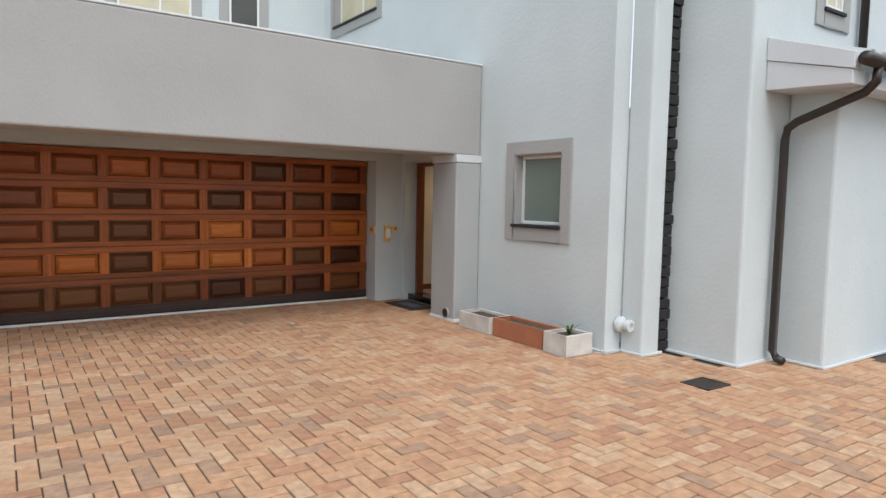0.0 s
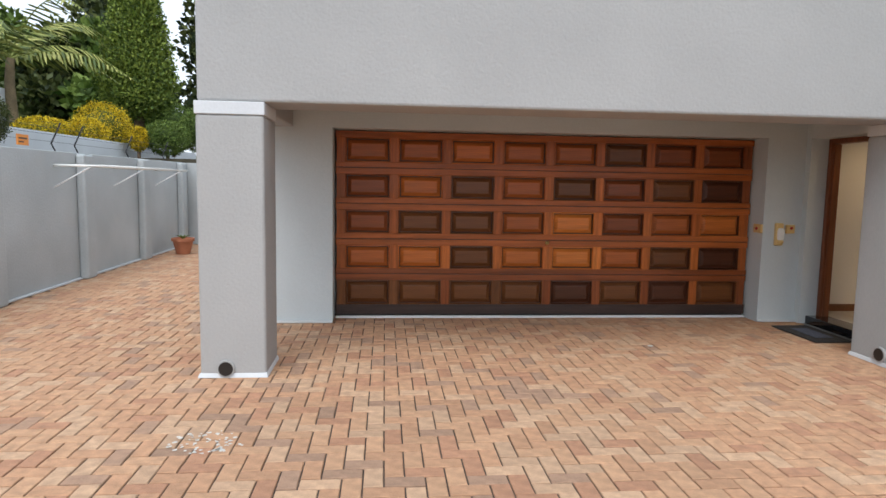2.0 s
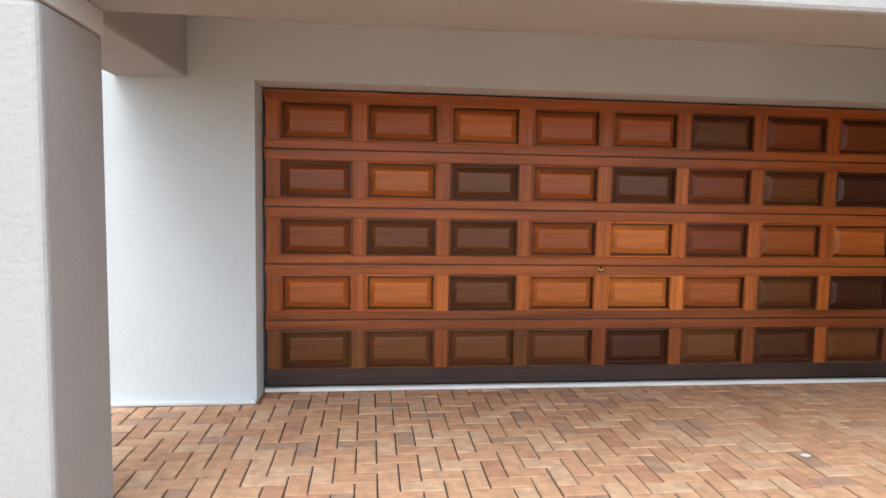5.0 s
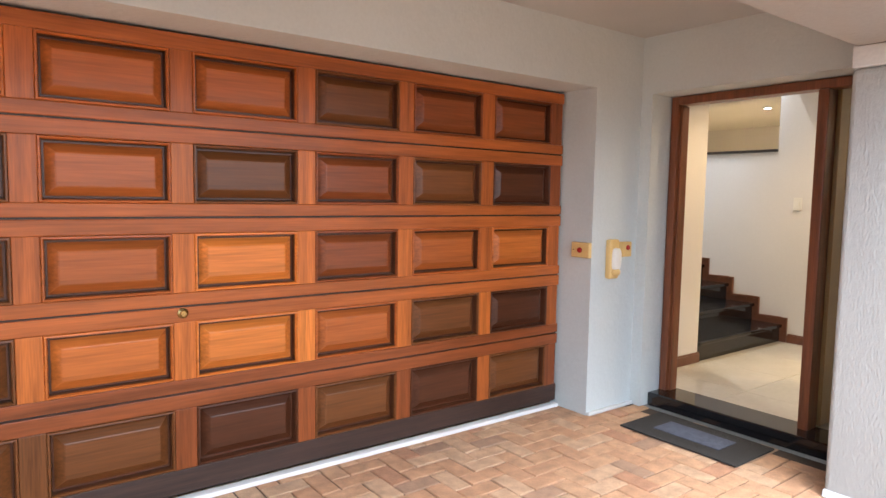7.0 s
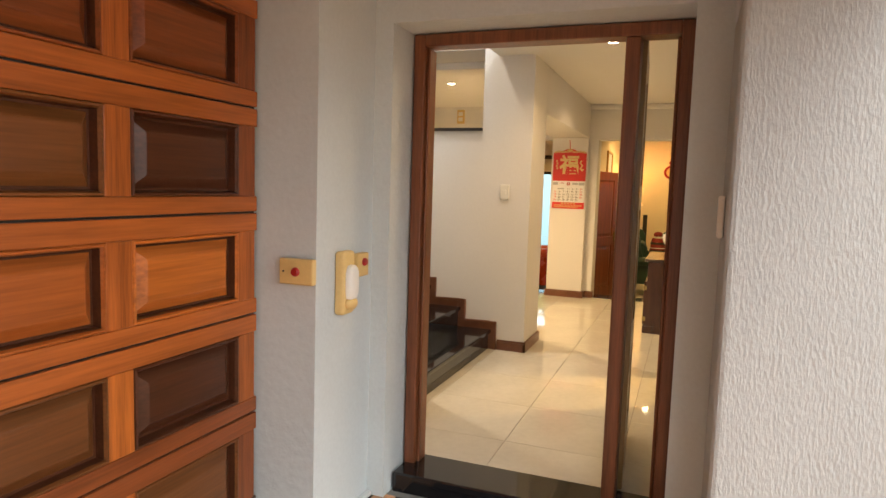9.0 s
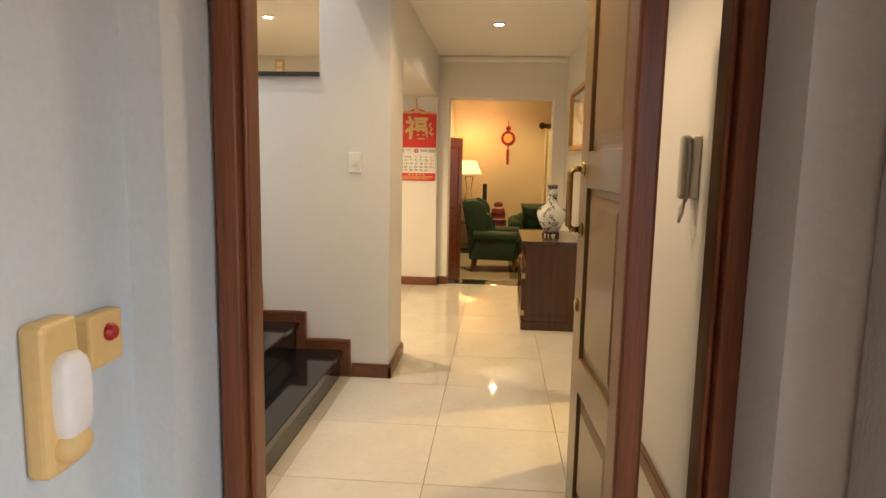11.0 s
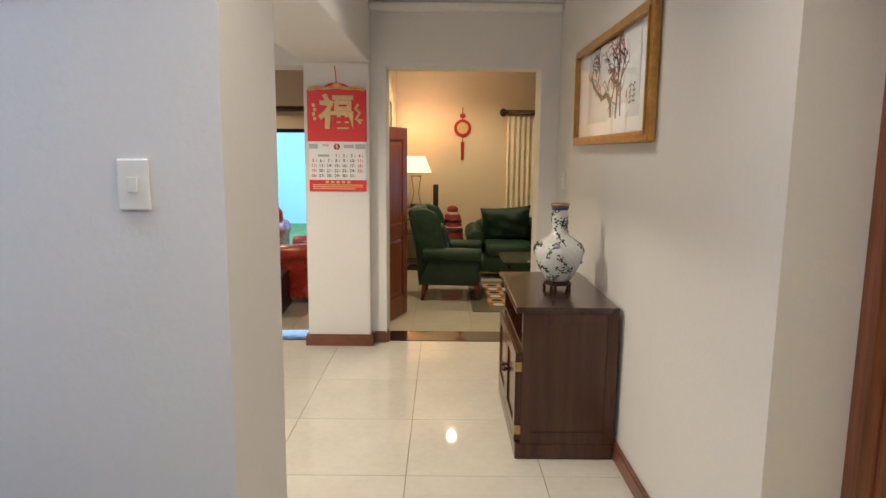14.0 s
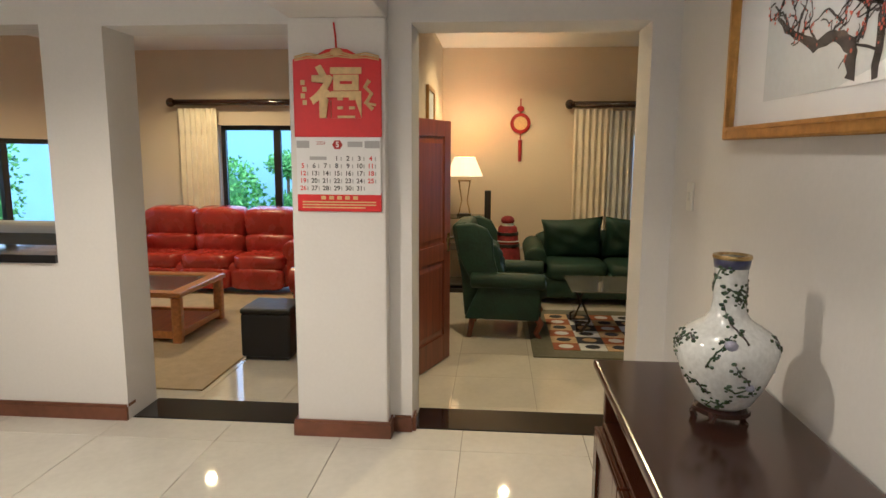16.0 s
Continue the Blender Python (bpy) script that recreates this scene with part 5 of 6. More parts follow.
Mesh(GREENV).box(-0.33, 0.36, -0.32, 0.32, 0.20, 0.38).done("seat_base", _w, 0.03, smooth=True, segs=3)
b = Mesh(GREENV)
cushion(b, -0.24, 0.42, -0.27, 0.27, 0.36, 0.52)
b.done("seat_cushion", _w, smooth=True)
Mesh(GREENV).prism([(-0.36, 0.20), (-0.18, 0.30), (-0.22, 0.70), (-0.31, 1.08), (-0.36, 1.11), (-0.46, 1.10), (-0.49, 1.06), (-0.40, 0.62)], -0.33, 0.33, XZ).done("backrest", _w, 0.03, smooth=True, segs=3)
for sg in (-1, 1):
    y0, y1 = sorted((sg * 0.31, sg * 0.40))
    Mesh(GREENV).prism([(-0.36, 0.20), (0.34, 0.20), (0.36, 0.56), (-0.20, 0.56)], y0, y1, XZ).tube([(-0.30, sg * 0.375, 0.575), (0.10, sg * 0.375, 0.575), (0.39, sg * 0.375, 0.57)], 0.075, 16).done("armrest", _w, 0.02, smooth=True)
    Mesh(GREENV).prism([(-0.30, 0.56), (-0.06, 0.58), (-0.05, 0.66), (-0.09, 0.80), (-0.10, 0.96), (-0.16, 1.06), (-0.28, 1.11), (-0.46, 1.09), (-0.42, 0.80)], y0 + 0.01, y1 - 0.005, XZ).done("wing", _w, 0.025, smooth=True, segs=3)
    Mesh(DOORW).tube([(0.30, sg * 0.29, 0.24), (0.36, sg * 0.30, 0.15), (0.32, sg * 0.29, 0.06), (0.36, sg * 0.30, 0.0)], 0.042, 8, 0.022).done("leg", _w, smooth=True)
    Mesh(DOORW).tube([(-0.28, sg * 0.29, 0.24), (-0.32, sg * 0.29, 0.0)], 0.032, 8, 0.024).done("leg", _w, smooth=True)
pillow(Mesh(GREENV), 0.42, 0.40, 0.16, pose(-0.10, 0.03, 0.70, 0, -14), seed=3).done("scatter_cushion", _w, smooth=True)
_w.matrix_basis = pose(14.80, 8.66, ZL, 0, 0, -93)


def settee(name, width, m, label, seats, head=False):
    """A settee along local y that faces local -x; its back at x = 0."""
    e = tagged(empty(name), label, "sofa")
    b = Mesh(m)
    cushion(b, -0.88, -0.02, 0.08, width - 0.08, 0.06, 0.40)
    b.done("base", e, smooth=True)
    n = (width - 0.44) / seats
    for k in range(seats):
        b = Mesh(m)
        cushion(b, -0.92, -0.22, 0.22 + k * n + 0.004, 0.22 + (k + 1) * n - 0.004, 0.30, 0.50)
        b.done("seat_cushion", e, smooth=True)
        if head:
            b = Mesh(m)
            cushion(b, -0.945, -0.80, 0.22 + k * n + 0.006, 0.22 + (k + 1) * n - 0.006, 0.07, 0.33, 0.7)
            b.done("footrest", e, smooth=True)
            b = Mesh(m)
            cushion(b, -0.18, 0.14, 0.215 + k * n, 0.225 + (k + 1) * n, 0.66, 1.05, 0.68, m=pose(-0.16, 0, 0, 0, -8))
            b.done("head_cushion", e, smooth=True)
            b = Mesh(m)
            cushion(b, -0.24, 0.10, 0.215 + k * n, 0.225 + (k + 1) * n, 0.45, 0.72, 0.75, m=pose(-0.20, 0, 0, 0, -4))
            b.done("lumbar_cushion", e, smooth=True)
        else:
            b = Mesh(m)
            pillow(b, n * 1.02, 0.54, 0.26, pose(-0.30, 0.22 + (k + 0.5) * n, 0.72, 4 - 8 * k, -16), 0.014, 5 + k)
            b.done("back_cushion", e, smooth=True)
    b = Mesh(m)
    cushion(b, -0.20, 0.0, 0.10, width - 0.10, 0.10, 0.98 if head else 0.80)
    b.done("back", e, smooth=True)
    for y in (0.11, width - 0.11):
        b = Mesh(m).tube([(-0.92, y, 0.56), (-0.10, y, 0.60)], 0.125, 18)
        cushion(b, -0.90, -0.05, y - 0.10, y + 0.10, 0.06, 0.62)
        b.done("armrest", e, 0.02, smooth=True)
    for y in (0.12, width - 0.12):
        Mesh(DARKW).box(-0.84, -0.78, y - 0.03, y + 0.03, -0.0, 0.08).done("foot", e)
    return e


settee("sofa", 1.9, GREENV, "dark green velvet sofa with loose back cushions", 2).matrix_basis = pose(16.75, 6.50, ZL)
settee("sofa", 2.45, REDLEATHER, "glossy red leather recliner sofa with padded headrests", 3, True).matrix_basis = pose(16.95, 11.10, ZL)
_a = settee("armchair", 1.05, REDLEATHER, "glossy red leather recliner armchair", 1, True)
tagged(_a, category="armchair")
_a.matrix_basis = pose(14.20, 9.74, ZL, 0, 0, -90)
_o = tagged(empty("ottoman", (13.62, 10.46, ZL)), "black leather cube footstool on the tiles", "footstool")
Mesh(BLACKLEATHER).box(0, 0.43, 0, 0.43, 0.03, 0.40).done("body", _o, 0.02)
Mesh(BLACKLEATHER).box(-0.004, 0.434, -0.004, 0.434, 0.40, 0.45).done("lid", _o, 0.02, segs=3)
Mesh(BLACKM).box(0.03, 0.40, 0.03, 0.40, 0, 0.03).done("base", _o)
_t = tagged(empty("coffee_table", (13.98, 11.60, ZL)), "honey coloured wooden coffee table with a glass top and lower shelf", "coffee table")
for x, y in ((0, 0), (0.88, 0), (0, 1.1), (0.88, 1.1)):
    Mesh(HONEYW).box(x, x + 0.09, y, y + 0.09, 0, 0.44).done("leg", _t, 0.02)
Mesh(HONEYW).box(-0.02, 0.99, -0.02, 0.10, 0.44, 0.49).box(-0.02, 0.99, 1.09, 1.21, 0.44, 0.49).box(-0.02, 0.10, 0.10, 1.09, 0.44, 0.49).box(0.87, 0.99, 0.10, 1.09, 0.44, 0.49).done("top_frame", _t, 0.015)
Mesh(HONEYW).box(0.09, 0.88, 0.09, 1.10, 0.07, 0.10).box(0.02, 0.07, 0.09, 1.1, 0.05, 0.12).box(0.9, 0.95, 0.09, 1.1, 0.05, 0.12).box(0.09, 0.88, 0.02, 0.07, 0.05, 0.12).done("shelf", _t, 0.006)
Mesh(DARKGL).box(0.10, 0.87, 0.10, 1.09, 0.465, 0.475).done("glass_top", _t)
structure(Mesh(CARPET).box(12.9, 16.2, 10.9, 14.2, ZL, ZL + 0.012).done("carpet"), "beige carpet on the living room tiles", "carpet")

# rug with a patchwork of blocks
RUGG = mat("grey_green_rug", (0.16, 0.16, 0.12), 0.95, var=0.15, scale=20, bump=0.4, bscale=200)
RUGT = mat("tan_rug", (0.50, 0.36, 0.20), 0.95, var=0.15, scale=20, bump=0.4, bscale=200)
RUGN = mat("navy_rug", (0.03, 0.035, 0.06), 0.95, var=0.15, scale=20, bump=0.4, bscale=200)
RUGR = mat("rust_rug", (0.30, 0.10, 0.05), 0.95, var=0.15, scale=20, bump=0.4, bscale=200)
_g = tagged(empty("rug", (13.93, 6.35, ZL + 0.002)), "patchwork rug with navy, tan and rust blocks and a grey border", "rug")
Mesh(RUGG).box(0, 1.70, 0, 2.06, 0, 0.012).done("border", _g, 0.004)
_r = random.Random(4)
for i in range(6):
    for j in range(7):
        k = (i * 2 + j * 3) % 4
        x, y = 0.20 + i * 0.215, 0.19 + j * 0.24
        Mesh((RUGT, RUGN, RUGR, PAPER2)[k]).box(x, x + 0.21, y, y + 0.235, 0.012, 0.016).done("block", _g)
        Mesh((RUGN, RUGT, PAPER2, RUGN)[k]).prism([(x + 0.105 + 0.06 * math.cos(t * 0.785), y + 0.118 + 0.07 * math.sin(t * 0.785)) for t in range(8)], 0.016, 0.0185).done("motif", _g)
_t = tagged(empty("glass_table", (14.55, 6.75, ZL + 0.02)), "glass coffee table on scrolled black iron legs", "coffee table")
Mesh(DARKGL).box(-0.05, 0.75, -0.1, 1.28, 0.44, 0.452).done("top", _t, 0.003)
for x, y, a in ((0.05, 1.15, 0.6), (0.65, 1.15, 2.4), (0.05, 0.1, -0.6), (0.65, 0.1, -2.4)):
    c, s = math.cos(a), math.sin(a)
    Mesh(BLACKM).tube([(x + c * q, y + s * q, z) for q, z in ((0.0, 0.44), (0.06, 0.36), (-0.02, 0.26), (-0.08, 0.16), (0.02, 0.04), (0.09, 0.02), (0.10, 0.09), (0.04, 0.10))], 0.014, 8).done("leg", _t, smooth=True)

# open brown door of the lounge
_d = panelled_leaf("lounge_door", 0.82, 2.0, DOORW, [(0, 0.22), (0.86, 1.0), (1.87, 2.0)], cols=1)
tagged(_d, "open mahogany coloured panel door with a brass handle", "door")
_d.matrix_basis = pose(13.12, 9.43, ZL + 0.01, 0, 0, -21)
Mesh(BRASS).box(0.755, 0.795, -0.006, 0, 0.92, 1.08).box(0.66, 0.79, -0.05, -0.035, 1.03, 1.05).tube([(0.785, 0, 1.04), (0.785, -0.045, 1.04)], 0.009, 8).done("handle", _d, 0.003)

# curtains, rods, windows of the far wall


def curtain(name, x, y0, y1, z0, z1, m, label, folds=9, depth=0.030):
    e = tagged(empty(name, (x, y0, z0)), label, "curtain", "curtains")
    n, w, h = folds * 8, y1 - y0, z1 - z0
    vs, fs = [], []
    for iz, tz in enumerate((0, 0.3, 0.6, 0.84, 0.86, 0.88, 1.0)):
        pinch = 0.55 if tz in (0.86,) else (0.8 if tz == 1.0 else 1.0)
        for k in range(n + 1):
            t = k / n
            vs.append((depth * pinch * math.sin(t * folds * 2 * math.pi + 0.8 * math.sin(3 * t)) - 0.05 + (0.012 if 0.84 <= tz <= 0.88 else 0), t * w, tz * h))
    for iz in range(6):
        for k in range(n):
            a = iz * (n + 1) + k
            fs.append((a, a + 1, a + n + 2, a + n + 1))
    o = Mesh(m)._faces(vs, fs).done("cloth", e, smooth=True)
    t = o.modifiers.new("thick", "SOLIDIFY")
    t.thickness = 0.004


def rod(x, y0, y1, z):
    e = tagged(empty("curtain_rod", (x, y0, z)), "dark wooden curtain rod with ball ends", "curtain rod", "curtain rods")
    Mesh(DARKTOP).tube([(0, 0, 0), (0, y1 - y0, 0)], 0.042, 12).done("pole", e, smooth=True)
    for y in (-0.02, y1 - y0 + 0.02):
        Mesh(DARKTOP).ball((0, y, 0), (0.065, 0.06, 0.065), 14).done("finial", e, smooth=True)
    for y in (0.25, y1 - y0 - 0.25):
        Mesh(DARKTOP).box(0, 0.12, y - 0.02, y + 0.02, -0.03, 0.03).done("bracket", e)


rod(17.18, 5.0, 7.80, 2.11)
rod(17.18, 10.3, 13.20, 2.14)
curtain("curtain", 17.22, 7.28, 7.76, ZL + 0.02, 2.05, CURTAIN, "cream pleated curtain drawn to the side", 6)
curtain("curtain", 17.24, 6.98, 7.30, ZL + 0.02, 2.03, SHEER, "grey curtain lining beside the window", 4)
curtain("curtain", 17.22, 12.58, 13.12, ZL + 0.02, 2.06, CURTAIN, "cream pleated curtain at the glazed door", 7)


def black_window(y0, y1, z0, z1, mull, label):
    e = structure(empty("window", (17.40, y0, z0)), label, "window")
    w, h = y1 - y0, z1 - z0
    b = Mesh(BLACKM).box(0, 0.06, 0, 0.06, 0, h).box(0, 0.06, w - 0.06, w, 0, h).box(0, 0.06, 0.06, w - 0.06, h - 0.06, h).box(0, 0.06, 0.06, w - 0.06, 0, 0.06)
    for q in mull:
        b.box(0, 0.06, q - 0.05, q + 0.05, 0.06, h - 0.06)
    b.done("frame", e, 0.004)
    Mesh(CLEAR).box(0.025, 0.031, 0.06, w - 0.06, 0.06, h - 0.06).done("pane", e).visible_shadow = False
    return e


_wn = black_window(0.0, 2.6, 0.30, 1.62, (1.3,), "black framed living room window onto a hedge")
_wn.matrix_basis = pose(16.9, 14.44, 0.30, 0, 0, 90)
black_window(5.6, 7.15, 0.45, 1.78, (0.78,), "black framed lounge window")
black_window(10.6, 12.62, ZL, 1.84, (1.22,), "black framed sliding glass door to the garden")
# garden beyond the glazed door
structure(slab("ground_garden", 17.55, 40, -2, 24, -0.6, -0.30, LAWN), "green lawn beyond the glazed door", "lawn")
structure(slab("wall_garden", 23.0, 23.2, -2, 24, -0.3, 1.95, POOLBLUE), "pale blue painted garden wall", "wall")
leafy("shrub", [((21.3, 14.55, 0.45), (1.0, 1.0, 0.95))], 4500, 0.09, LEAVES["bush"], "large clipped leafy garden bush", "shrub", [([(21.3, 14.6, -0.4), (21.3, 14.6, 0.6)], 0.08, 0.05)], 77, "garden shrubs", shell=0.15)
leafy("hedge", [((13.6 + 0.7 * k, 16.6, 0.9), (0.6, 0.45, 1.1)) for k in range(7)], 7000, 0.08, LEAVES["bush"], "dense clipped hedge outside the living room window", "hedge", [([(13.6 + 0.7 * k, 16.6, -0.4), (13.6 + 0.7 * k, 16.6, 0.9)], 0.05, 0.03) for k in range(7)], 81, shell=0.2)
structure(slab("ground_garden", 11.85, 17.55, 14.55, 24, -0.6, -0.30, LAWN), "green lawn outside the living room", "lawn")
leafy("topiary", [((21.6, 13.05, 1.22), (0.42, 0.42, 0.26)), ((21.6, 13.05, 0.42), (0.34, 0.34, 0.22))], 2600, 0.06, LEAVES["bush"], "small topiary tree clipped in two balls", "topiary", [([(21.6, 13.05, -0.4), (21.6, 13.05, 1.2)], 0.035, 0.03)], 78, "garden shrubs", shell=0.3)
leafy("hedge", [((24.2, 6 + 1.6 * k, 2.2), (0.8, 1.1, 0.7)) for k in range(9)], 9000, 0.12, LEAVES["green"], "leafy hedge showing over the garden wall", "hedge", [([(24.2, 6 + 1.6 * k, -0.4), (24.2, 6 + 1.6 * k, 2.2)], 0.08, 0.04) for k in range(9)], 79, shell=0.3)

# lamp, shelf, golf bag, wall knot
_s = tagged(empty("shelf_stand", (16.55, 8.82, ZL)), "black stand with glass shelves beside the wall", "shelf")
Mesh(BLACKM).box(0.10, 0.18, 0.0, 0.08, 0, 1.28).done("post", _s, 0.006)
for z in (0.10, 0.55, 0.94):
    Mesh(DARKGL).box(-0.10, 0.40, 0.06, 0.62, z, z + 0.012).done("glass_shelf", _s)
Mesh(BLACKM).box(-0.08, 0.38, 0.0, 0.62, 0.0, 0.06).done("base", _s, 0.01)
_l = tagged(empty("table_lamp", (16.75, 9.16, ZL + 0.952)), "lit table lamp with a pleated cream shade on an iron frame", "lamp")
Mesh(BLACKM).box(-0.09, 0.09, -0.09, 0.09, 0, 0.03).done("foot", _l, 0.006)
for x, y in ((-0.07, -0.07), (0.07, -0.07), (-0.07, 0.07), (0.07, 0.07)):
    Mesh(BRASS).tube([(x, y, 0.03), (x * 0.5, y * 0.5, 0.2), (x, y, 0.44)], 0.006, 6).done("stem", _l)
Mesh(BRASS).box(-0.08, 0.08, -0.08, 0.08, 0.44, 0.455).done("cap", _l)
_n = 24
_sv = [((r * math.cos(2 * math.pi * k / _n)), r * math.sin(2 * math.pi * k / _n), z) for r, z in ((0.235, 0.50), (0.13, 0.745)) for k in range(_n)]
Mesh(SHADE)._faces(_sv, [(k, (k + 1) % _n, _n + (k + 1) % _n, _n + k) for k in range(_n)]).done("shade", _l).visible_shadow = True
Mesh(CURTAIN).lathe([(0.236, 0.495), (0.240, 0.50), (0.236, 0.51), (0.232, 0.50), (0.236, 0.495)], n=24).done("shade_trim", _l)
_g = tagged(empty("golf_bag", (16.85, 8.60, ZL)), "red and black tartan golf bag standing by the wall", "golf bag")
Mesh(TARTAN).lathe([(0.19, 0.0), (0.20, 0.05), (0.17, 0.45), (0.12, 0.80), (0.10, 0.82)], n=20).done("bag", _g, smooth=True)
_b = Mesh(BLACKM, PAPER2)
for z, r in ((0.12, 0.20), (0.33, 0.185), (0.55, 0.162), (0.70, 0.142)):
    _b.use(0).lathe([(r, z), (r + 0.003, z + 0.01), (r - 0.002, z + 0.04)], n=20)
for z, r in ((0.22, 0.193), (0.62, 0.152)):
    _b.use(1).lathe([(r, z), (r + 0.003, z + 0.005), (r - 0.001, z + 0.012)], n=20)
_b.done("bands", _g)
Mesh(PAPER2).lathe([(0.08, 0.82), (0.07, 0.86)], n=16).done("collar", _g)
Mesh(TARTAN).ball((0, 0, 0.89), (0.09, 0.09, 0.06), 14).done("hood", _g, smooth=True)
_k = tagged(empty("wall_knot", (17.285, 8.45, 1.87)), "round red knotted wall ornament with a tassel", "ornament")
Mesh(REDPL).lathe([(0.125, 0.0), (0.135, 0.012), (0.125, 0.024), (0.10, 0.026)], m=pose(0, 0, 0, 0, -90), n=24).done("ring", _k)
Mesh(GOLD).lathe([(0.09, 0.026), (0.085, 0.03)], m=pose(0, 0, 0, 0, -90), n=24).done("medallion", _k)
Mesh(REDPL).tube([(-0.01, 0, -0.13), (-0.01, 0, -0.22)], 0.008, 6).tube([(-0.012, 0, -0.22), (-0.012, 0, -0.50)], 0.028, 8, 0.022).done("tassel", _k)
Mesh(REDPL).tube([(-0.01, 0, 0.13), (-0.01, 0, 0.32)], 0.008, 6).ball((-0.012, 0, 0.19), (0.02, 0.05, 0.04), 10).done("hanger", _k)
_p = tagged(empty("framed_picture", (15.2, 9.487, 1.72)), "small gilt framed picture on the lounge wall", "picture")
Mesh(GILT).box(0, 0.7, -0.03, 0, 0, 0.04).box(0, 0.7, -0.03, 0, 0.41, 0.45).box(0, 0.04, -0.03, 0, 0.04, 0.41).box(0.66, 0.7, -0.03, 0, 0.04, 0.41).done("frame", _p, 0.004)
Mesh(PAPER2).box(0.04, 0.66, -0.012, -0.004, 0.04, 0.41).done("sheet", _p)
# seen through the hatch: glazing, a rounded silver set, a glass side table
structure(Mesh(CLEAR).box(11.70, 11.706, 10.98, 12.3, 0.965, 2.09).done("hatch_glass"), "clear glass pane in the hatch", "glass").visible_shadow = False
_t = tagged(empty("television", (13.1, 12.25, ZL)), "silver framed television with a dark glossy screen", "television")
Mesh(SOFFIT).box(-0.20, 0.20, -0.45, 0.45, 0, 0.55).done("cabinet", _t, 0.03)
Mesh(SOFFIT).box(-0.05, 0.12, -0.50, 0.50, 0.55, 1.22).done("case", _t, 0.05, segs=3)
Mesh(DARKGL).box(-0.056, -0.05, -0.42, 0.42, 0.64, 1.14).done("screen", _t, 0.003)
# ---- study ----
_d = tagged(empty("desk", (9.85, 5.75, ZI)), "polished dark mahogany desk with panelled sides", "desk")
Mesh(DARKTOP).box(-0.04, 0.9, -0.04, 1.14, 0.72, 0.76).box(-0.02, 0.88, -0.02, 1.12, 0.69, 0.72).done("top", _d, 0.01)
Mesh(DARKW).box(0.02, 0.84, 0.02, 1.08, 0.0, 0.69).done("body", _d, 0.006)
Mesh(DARKW).box(0.0, 0.02, 0.02, 0.12, 0, 0.69).box(0, 0.02, 0.98, 1.08, 0, 0.69).box(0, 0.02, 0.12, 0.98, 0.58, 0.69).box(0, 0.02, 0.12, 0.98, 0, 0.12).done("side_frame", _d, 0.004)
Mesh(DARKW).box(0.02, 0.12, 1.08, 1.10, 0, 0.69).box(0.74, 0.84, 1.08, 1.10, 0, 0.69).box(0.12, 0.74, 1.08, 1.10, 0.58, 0.69).box(0.12, 0.74, 1.08, 1.10, 0, 0.12).done("side_frame", _d, 0.004)
Mesh(BLACKLEATHER).box(0.25, 0.7, 0.2, 0.9, 0.76, 0.764).done("blotter", _d)
_c = tagged(empty("office_chair", (11.1, 6.05, ZI)), "black leather high-backed office chair", "office chair")
b = Mesh(BLACKLEATHER)
cushion(b, -0.28, 0.24, -0.27, 0.27, 0.42, 0.56)
b.done("seat", _c, smooth=True)
b = Mesh(BLACKLEATHER)
cushion(b, 0.14, 0.34, -0.30, 0.30, 0.50, 1.18)
b.done("backrest", _c, smooth=True)
Mesh(BLACKM).tube([(0, 0, 0.08), (0, 0, 0.43)], 0.03, 10).done("column", _c)
for k in range(5):
    a = k * 1.2566
    Mesh(BLACKM).tube([(0, 0, 0.10), (0.30 * math.cos(a), 0.30 * math.sin(a), 0.05), (0.32 * math.cos(a), 0.32 * math.sin(a), 0.0)], 0.022, 8).done("foot", _c)
# ---- paving and tiles ----
def paver(w, d, h=0.03, c=0.004):
    return [(0, 0, -h), (w, 0, -h), (w, d, -h), (0, d, -h), (0, 0, -c), (w, 0, -c), (w, d, -c), (0, d, -c), (c, c, 0), (w - c, c, 0), (w - c, d - c, 0), (c, d - c, 0)], \
        [(0, 1, 5, 4), (1, 2, 6, 5), (2, 3, 7, 6), (3, 0, 4, 7), (4, 5, 9, 8), (5, 6, 10, 9), (6, 7, 11, 10), (7, 4, 8, 11), (8, 9, 10, 11)]


PAV = structure(empty("pavement"), "orange clay brick paving laid in a herringbone pattern", "paving")
U = 0.11
rng = random.Random(5)
near_meshes, far = {}, Mesh(*BRICKS)


def blocked(x, y):
    return (y > 9.76 and x > -0.30) or (x > 5.92 and y > 5.25) or x < -3.50 or (x > 6.6 and y > 4.2)


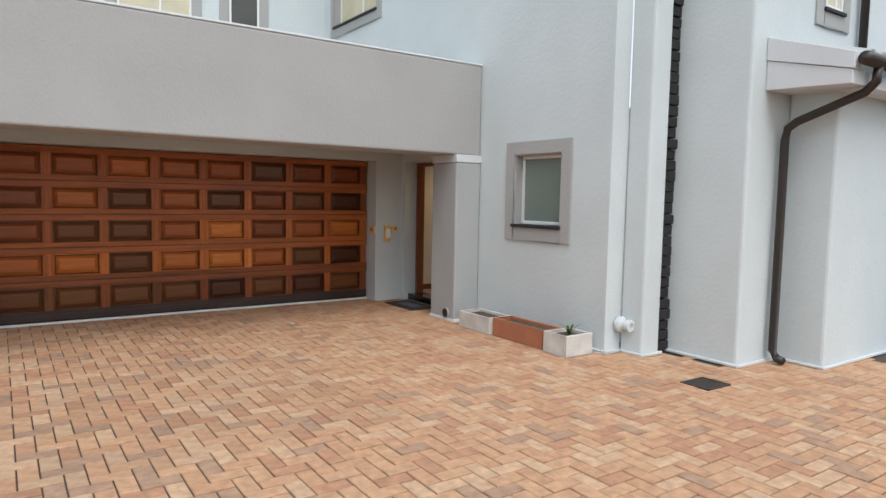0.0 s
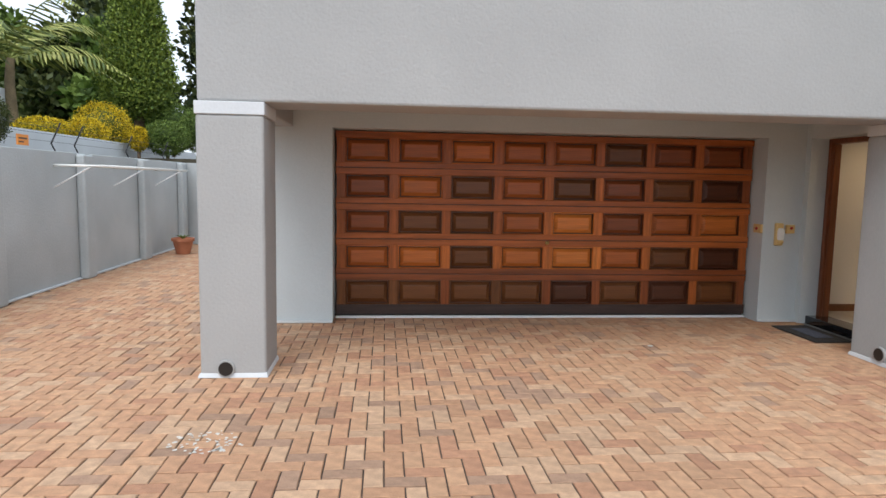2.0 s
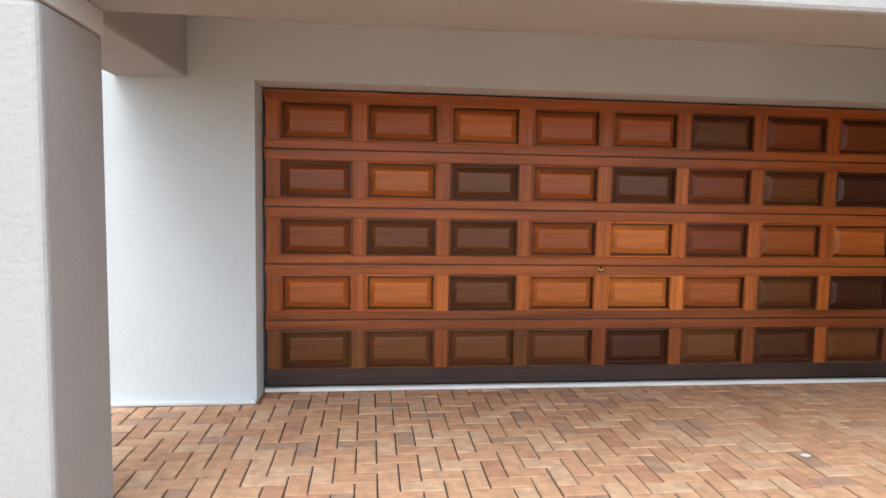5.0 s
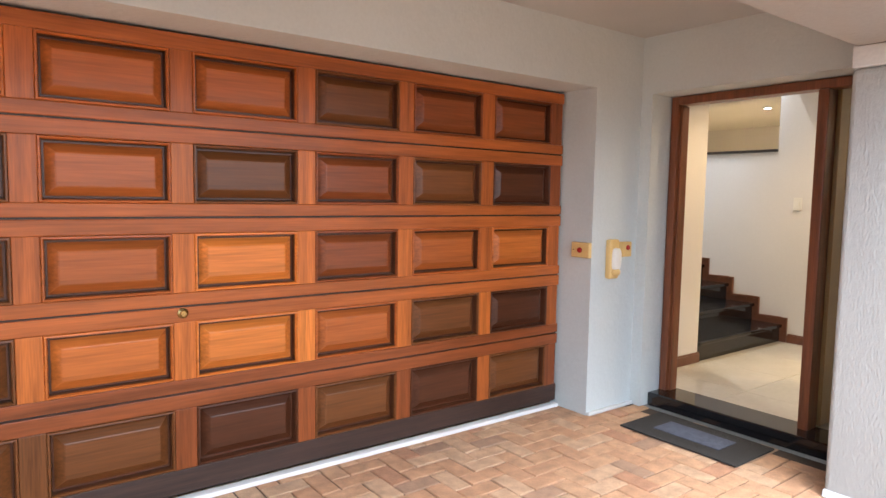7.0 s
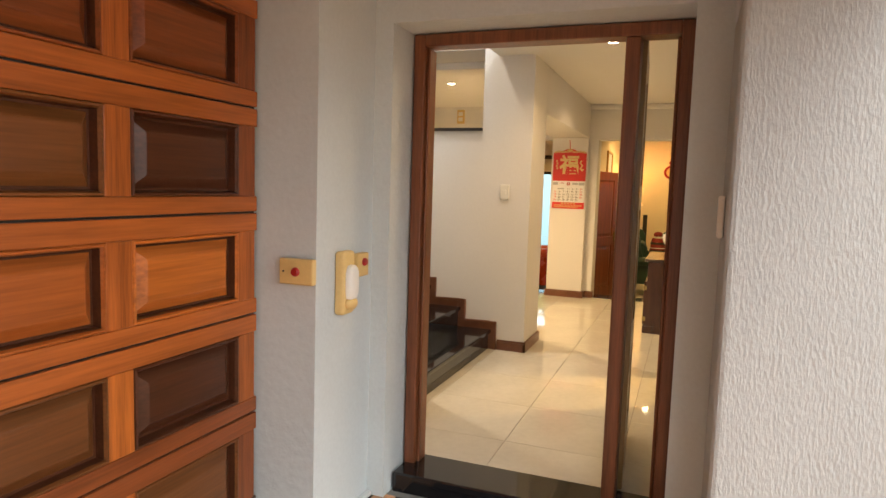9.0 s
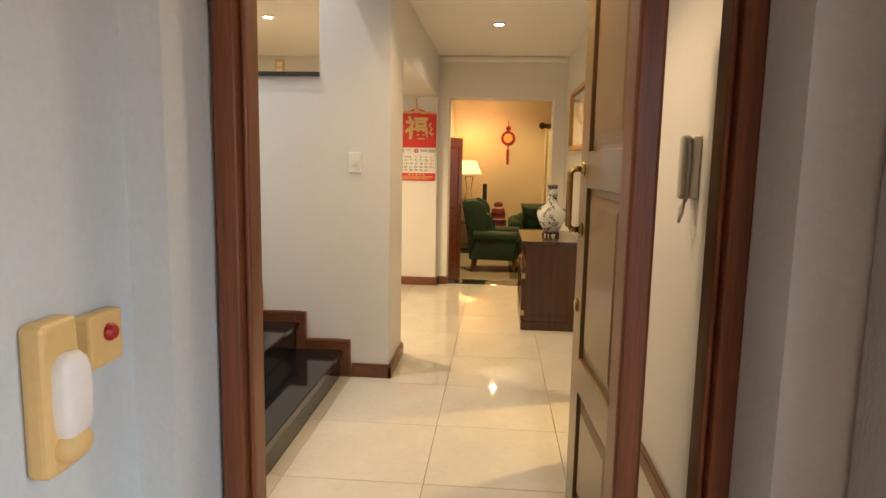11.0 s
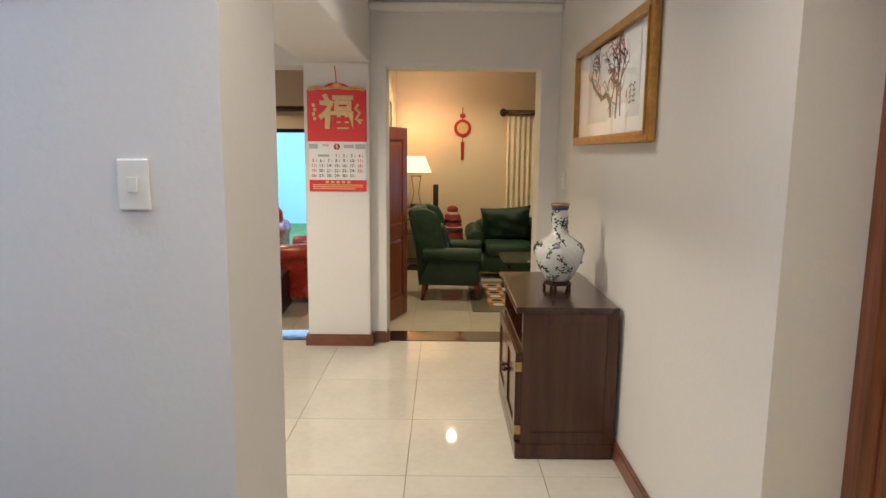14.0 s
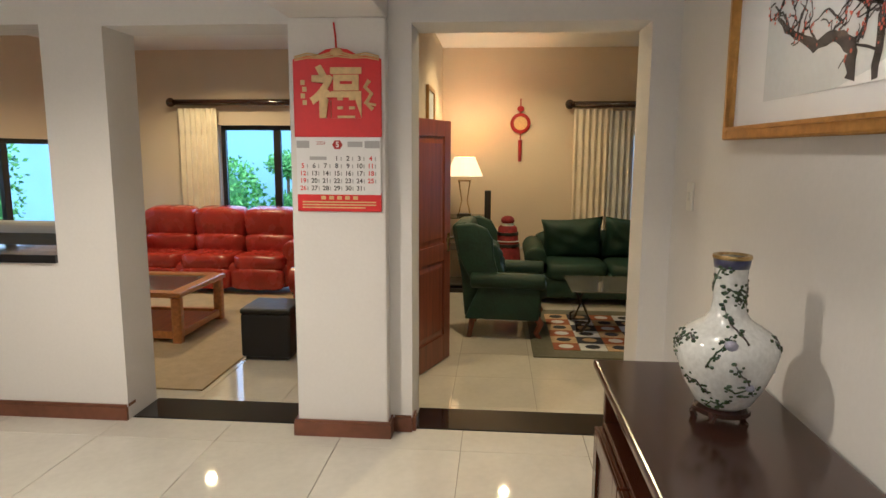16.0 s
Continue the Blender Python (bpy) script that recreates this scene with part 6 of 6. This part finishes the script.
count = 0
vsf, fsf, mif = [], [], []
for i in range(-32, 74):
    for j in range(-14, 163):
        k = (i - j) % 4
        if k not in (0, 3):
            continue
        x, y = i * U, j * U
        if blocked(x + U, y + U / 2) or (y > 11 and x > 0) or (x > 5.95 and y > 5.2):
            continue
        lay = k == 0
        w, d = (2 * U, U) if lay else (U, 2 * U)
        mi = rng.choices(range(5), (5, 4, 2, 1.5, 5))[0]
        dz, gap = rng.uniform(-0.004, 0.0015), 0.0043
        if -0.3 < x < 3.6 and 4.6 < y < 6.75 and count < 300:
            count += 1
            key = (lay, mi)
            if key not in near_meshes:
                me = bpy.data.meshes.new("brick")
                v, f = paver(w - 2 * gap, d - 2 * gap)
                me.from_pydata(v, [], f)
                me.materials.append(BRICKS[mi])
                near_meshes[key] = me
            o = new("brick", near_meshes[key])
            o.parent = PAV
            o.location = (x + gap, y + gap, dz)
        else:
            v, f = paver(w - 2 * gap, d - 2 * gap)
            n0 = len(vsf)
            a = rng.uniform(-0.006, 0.006)
            vsf += [(x + gap + p - a * q, y + gap + q + a * p, r + dz) for p, q, r in v]
            fsf += [tuple(n0 + t for t in q) for q in f]
            mif += [mi] * len(f)
me = bpy.data.meshes.new("bricks")
me.from_pydata(vsf, [], fsf)
for m in BRICKS:
    me.materials.append(m)
me.polygons.foreach_set("material_index", mif)
o = tagged(new("bricks", me), kind="stuff")
o.parent = PAV

TILES = structure(empty("floor"), "polished cream porcelain floor tiles with thin grey joints", "floor")
tile_meshes = {}


def lay_tiles(x0, x1, y0, y1, z, s, ox, oy):
    ax = x0 - ((x0 - ox) % s)
    while ax < x1 - 0.01:
        ay = y0 - ((y0 - oy) % s)
        while ay < y1 - 0.01:
            a, b, c, d = max(ax, x0), min(ax + s, x1), max(ay, y0), min(ay + s, y1)
            if b - a > 0.02 and d - c > 0.02:
                key = (round(b - a, 3), round(d - c, 3))
                if key not in tile_meshes:
                    me = bpy.data.meshes.new("tile")
                    v, f = paver(key[0] - 0.003, key[1] - 0.003, 0.008, 0.0008)
                    me.from_pydata(v, [], f)
                    me.materials.append(TILE)
                    tile_meshes[key] = me
                o = new("tile", tile_meshes[key])
                o.parent = TILES
                o.location = (a + 0.0015, c + 0.0015, z)
            ay += s
        ax += s


lay_tiles(6.23, 8.97, 7.94, 9.57, ZI, 0.6, 6.57, 8.305)
lay_tiles(7.05, 8.46, 9.57, 9.575, ZI, 0.6, 6.57, 8.305)
lay_tiles(8.97, 11.60, 7.94, 14.3, ZI, 0.6, 6.57, 8.305)
lay_tiles(6.6, 11.6, 5.3, 7.70, ZI, 0.6, 6.57, 8.305)
lay_tiles(7.70, 8.46, 7.70, 7.94, ZI, 0.6, 6.57, 8.305)
lay_tiles(12.15, 17.29, 4.25, 9.49, ZL, 0.6, 12.2, 4.25)
lay_tiles(12.15, 17.29, 9.62, 14.4, ZL, 0.6, 12.2, 4.25)
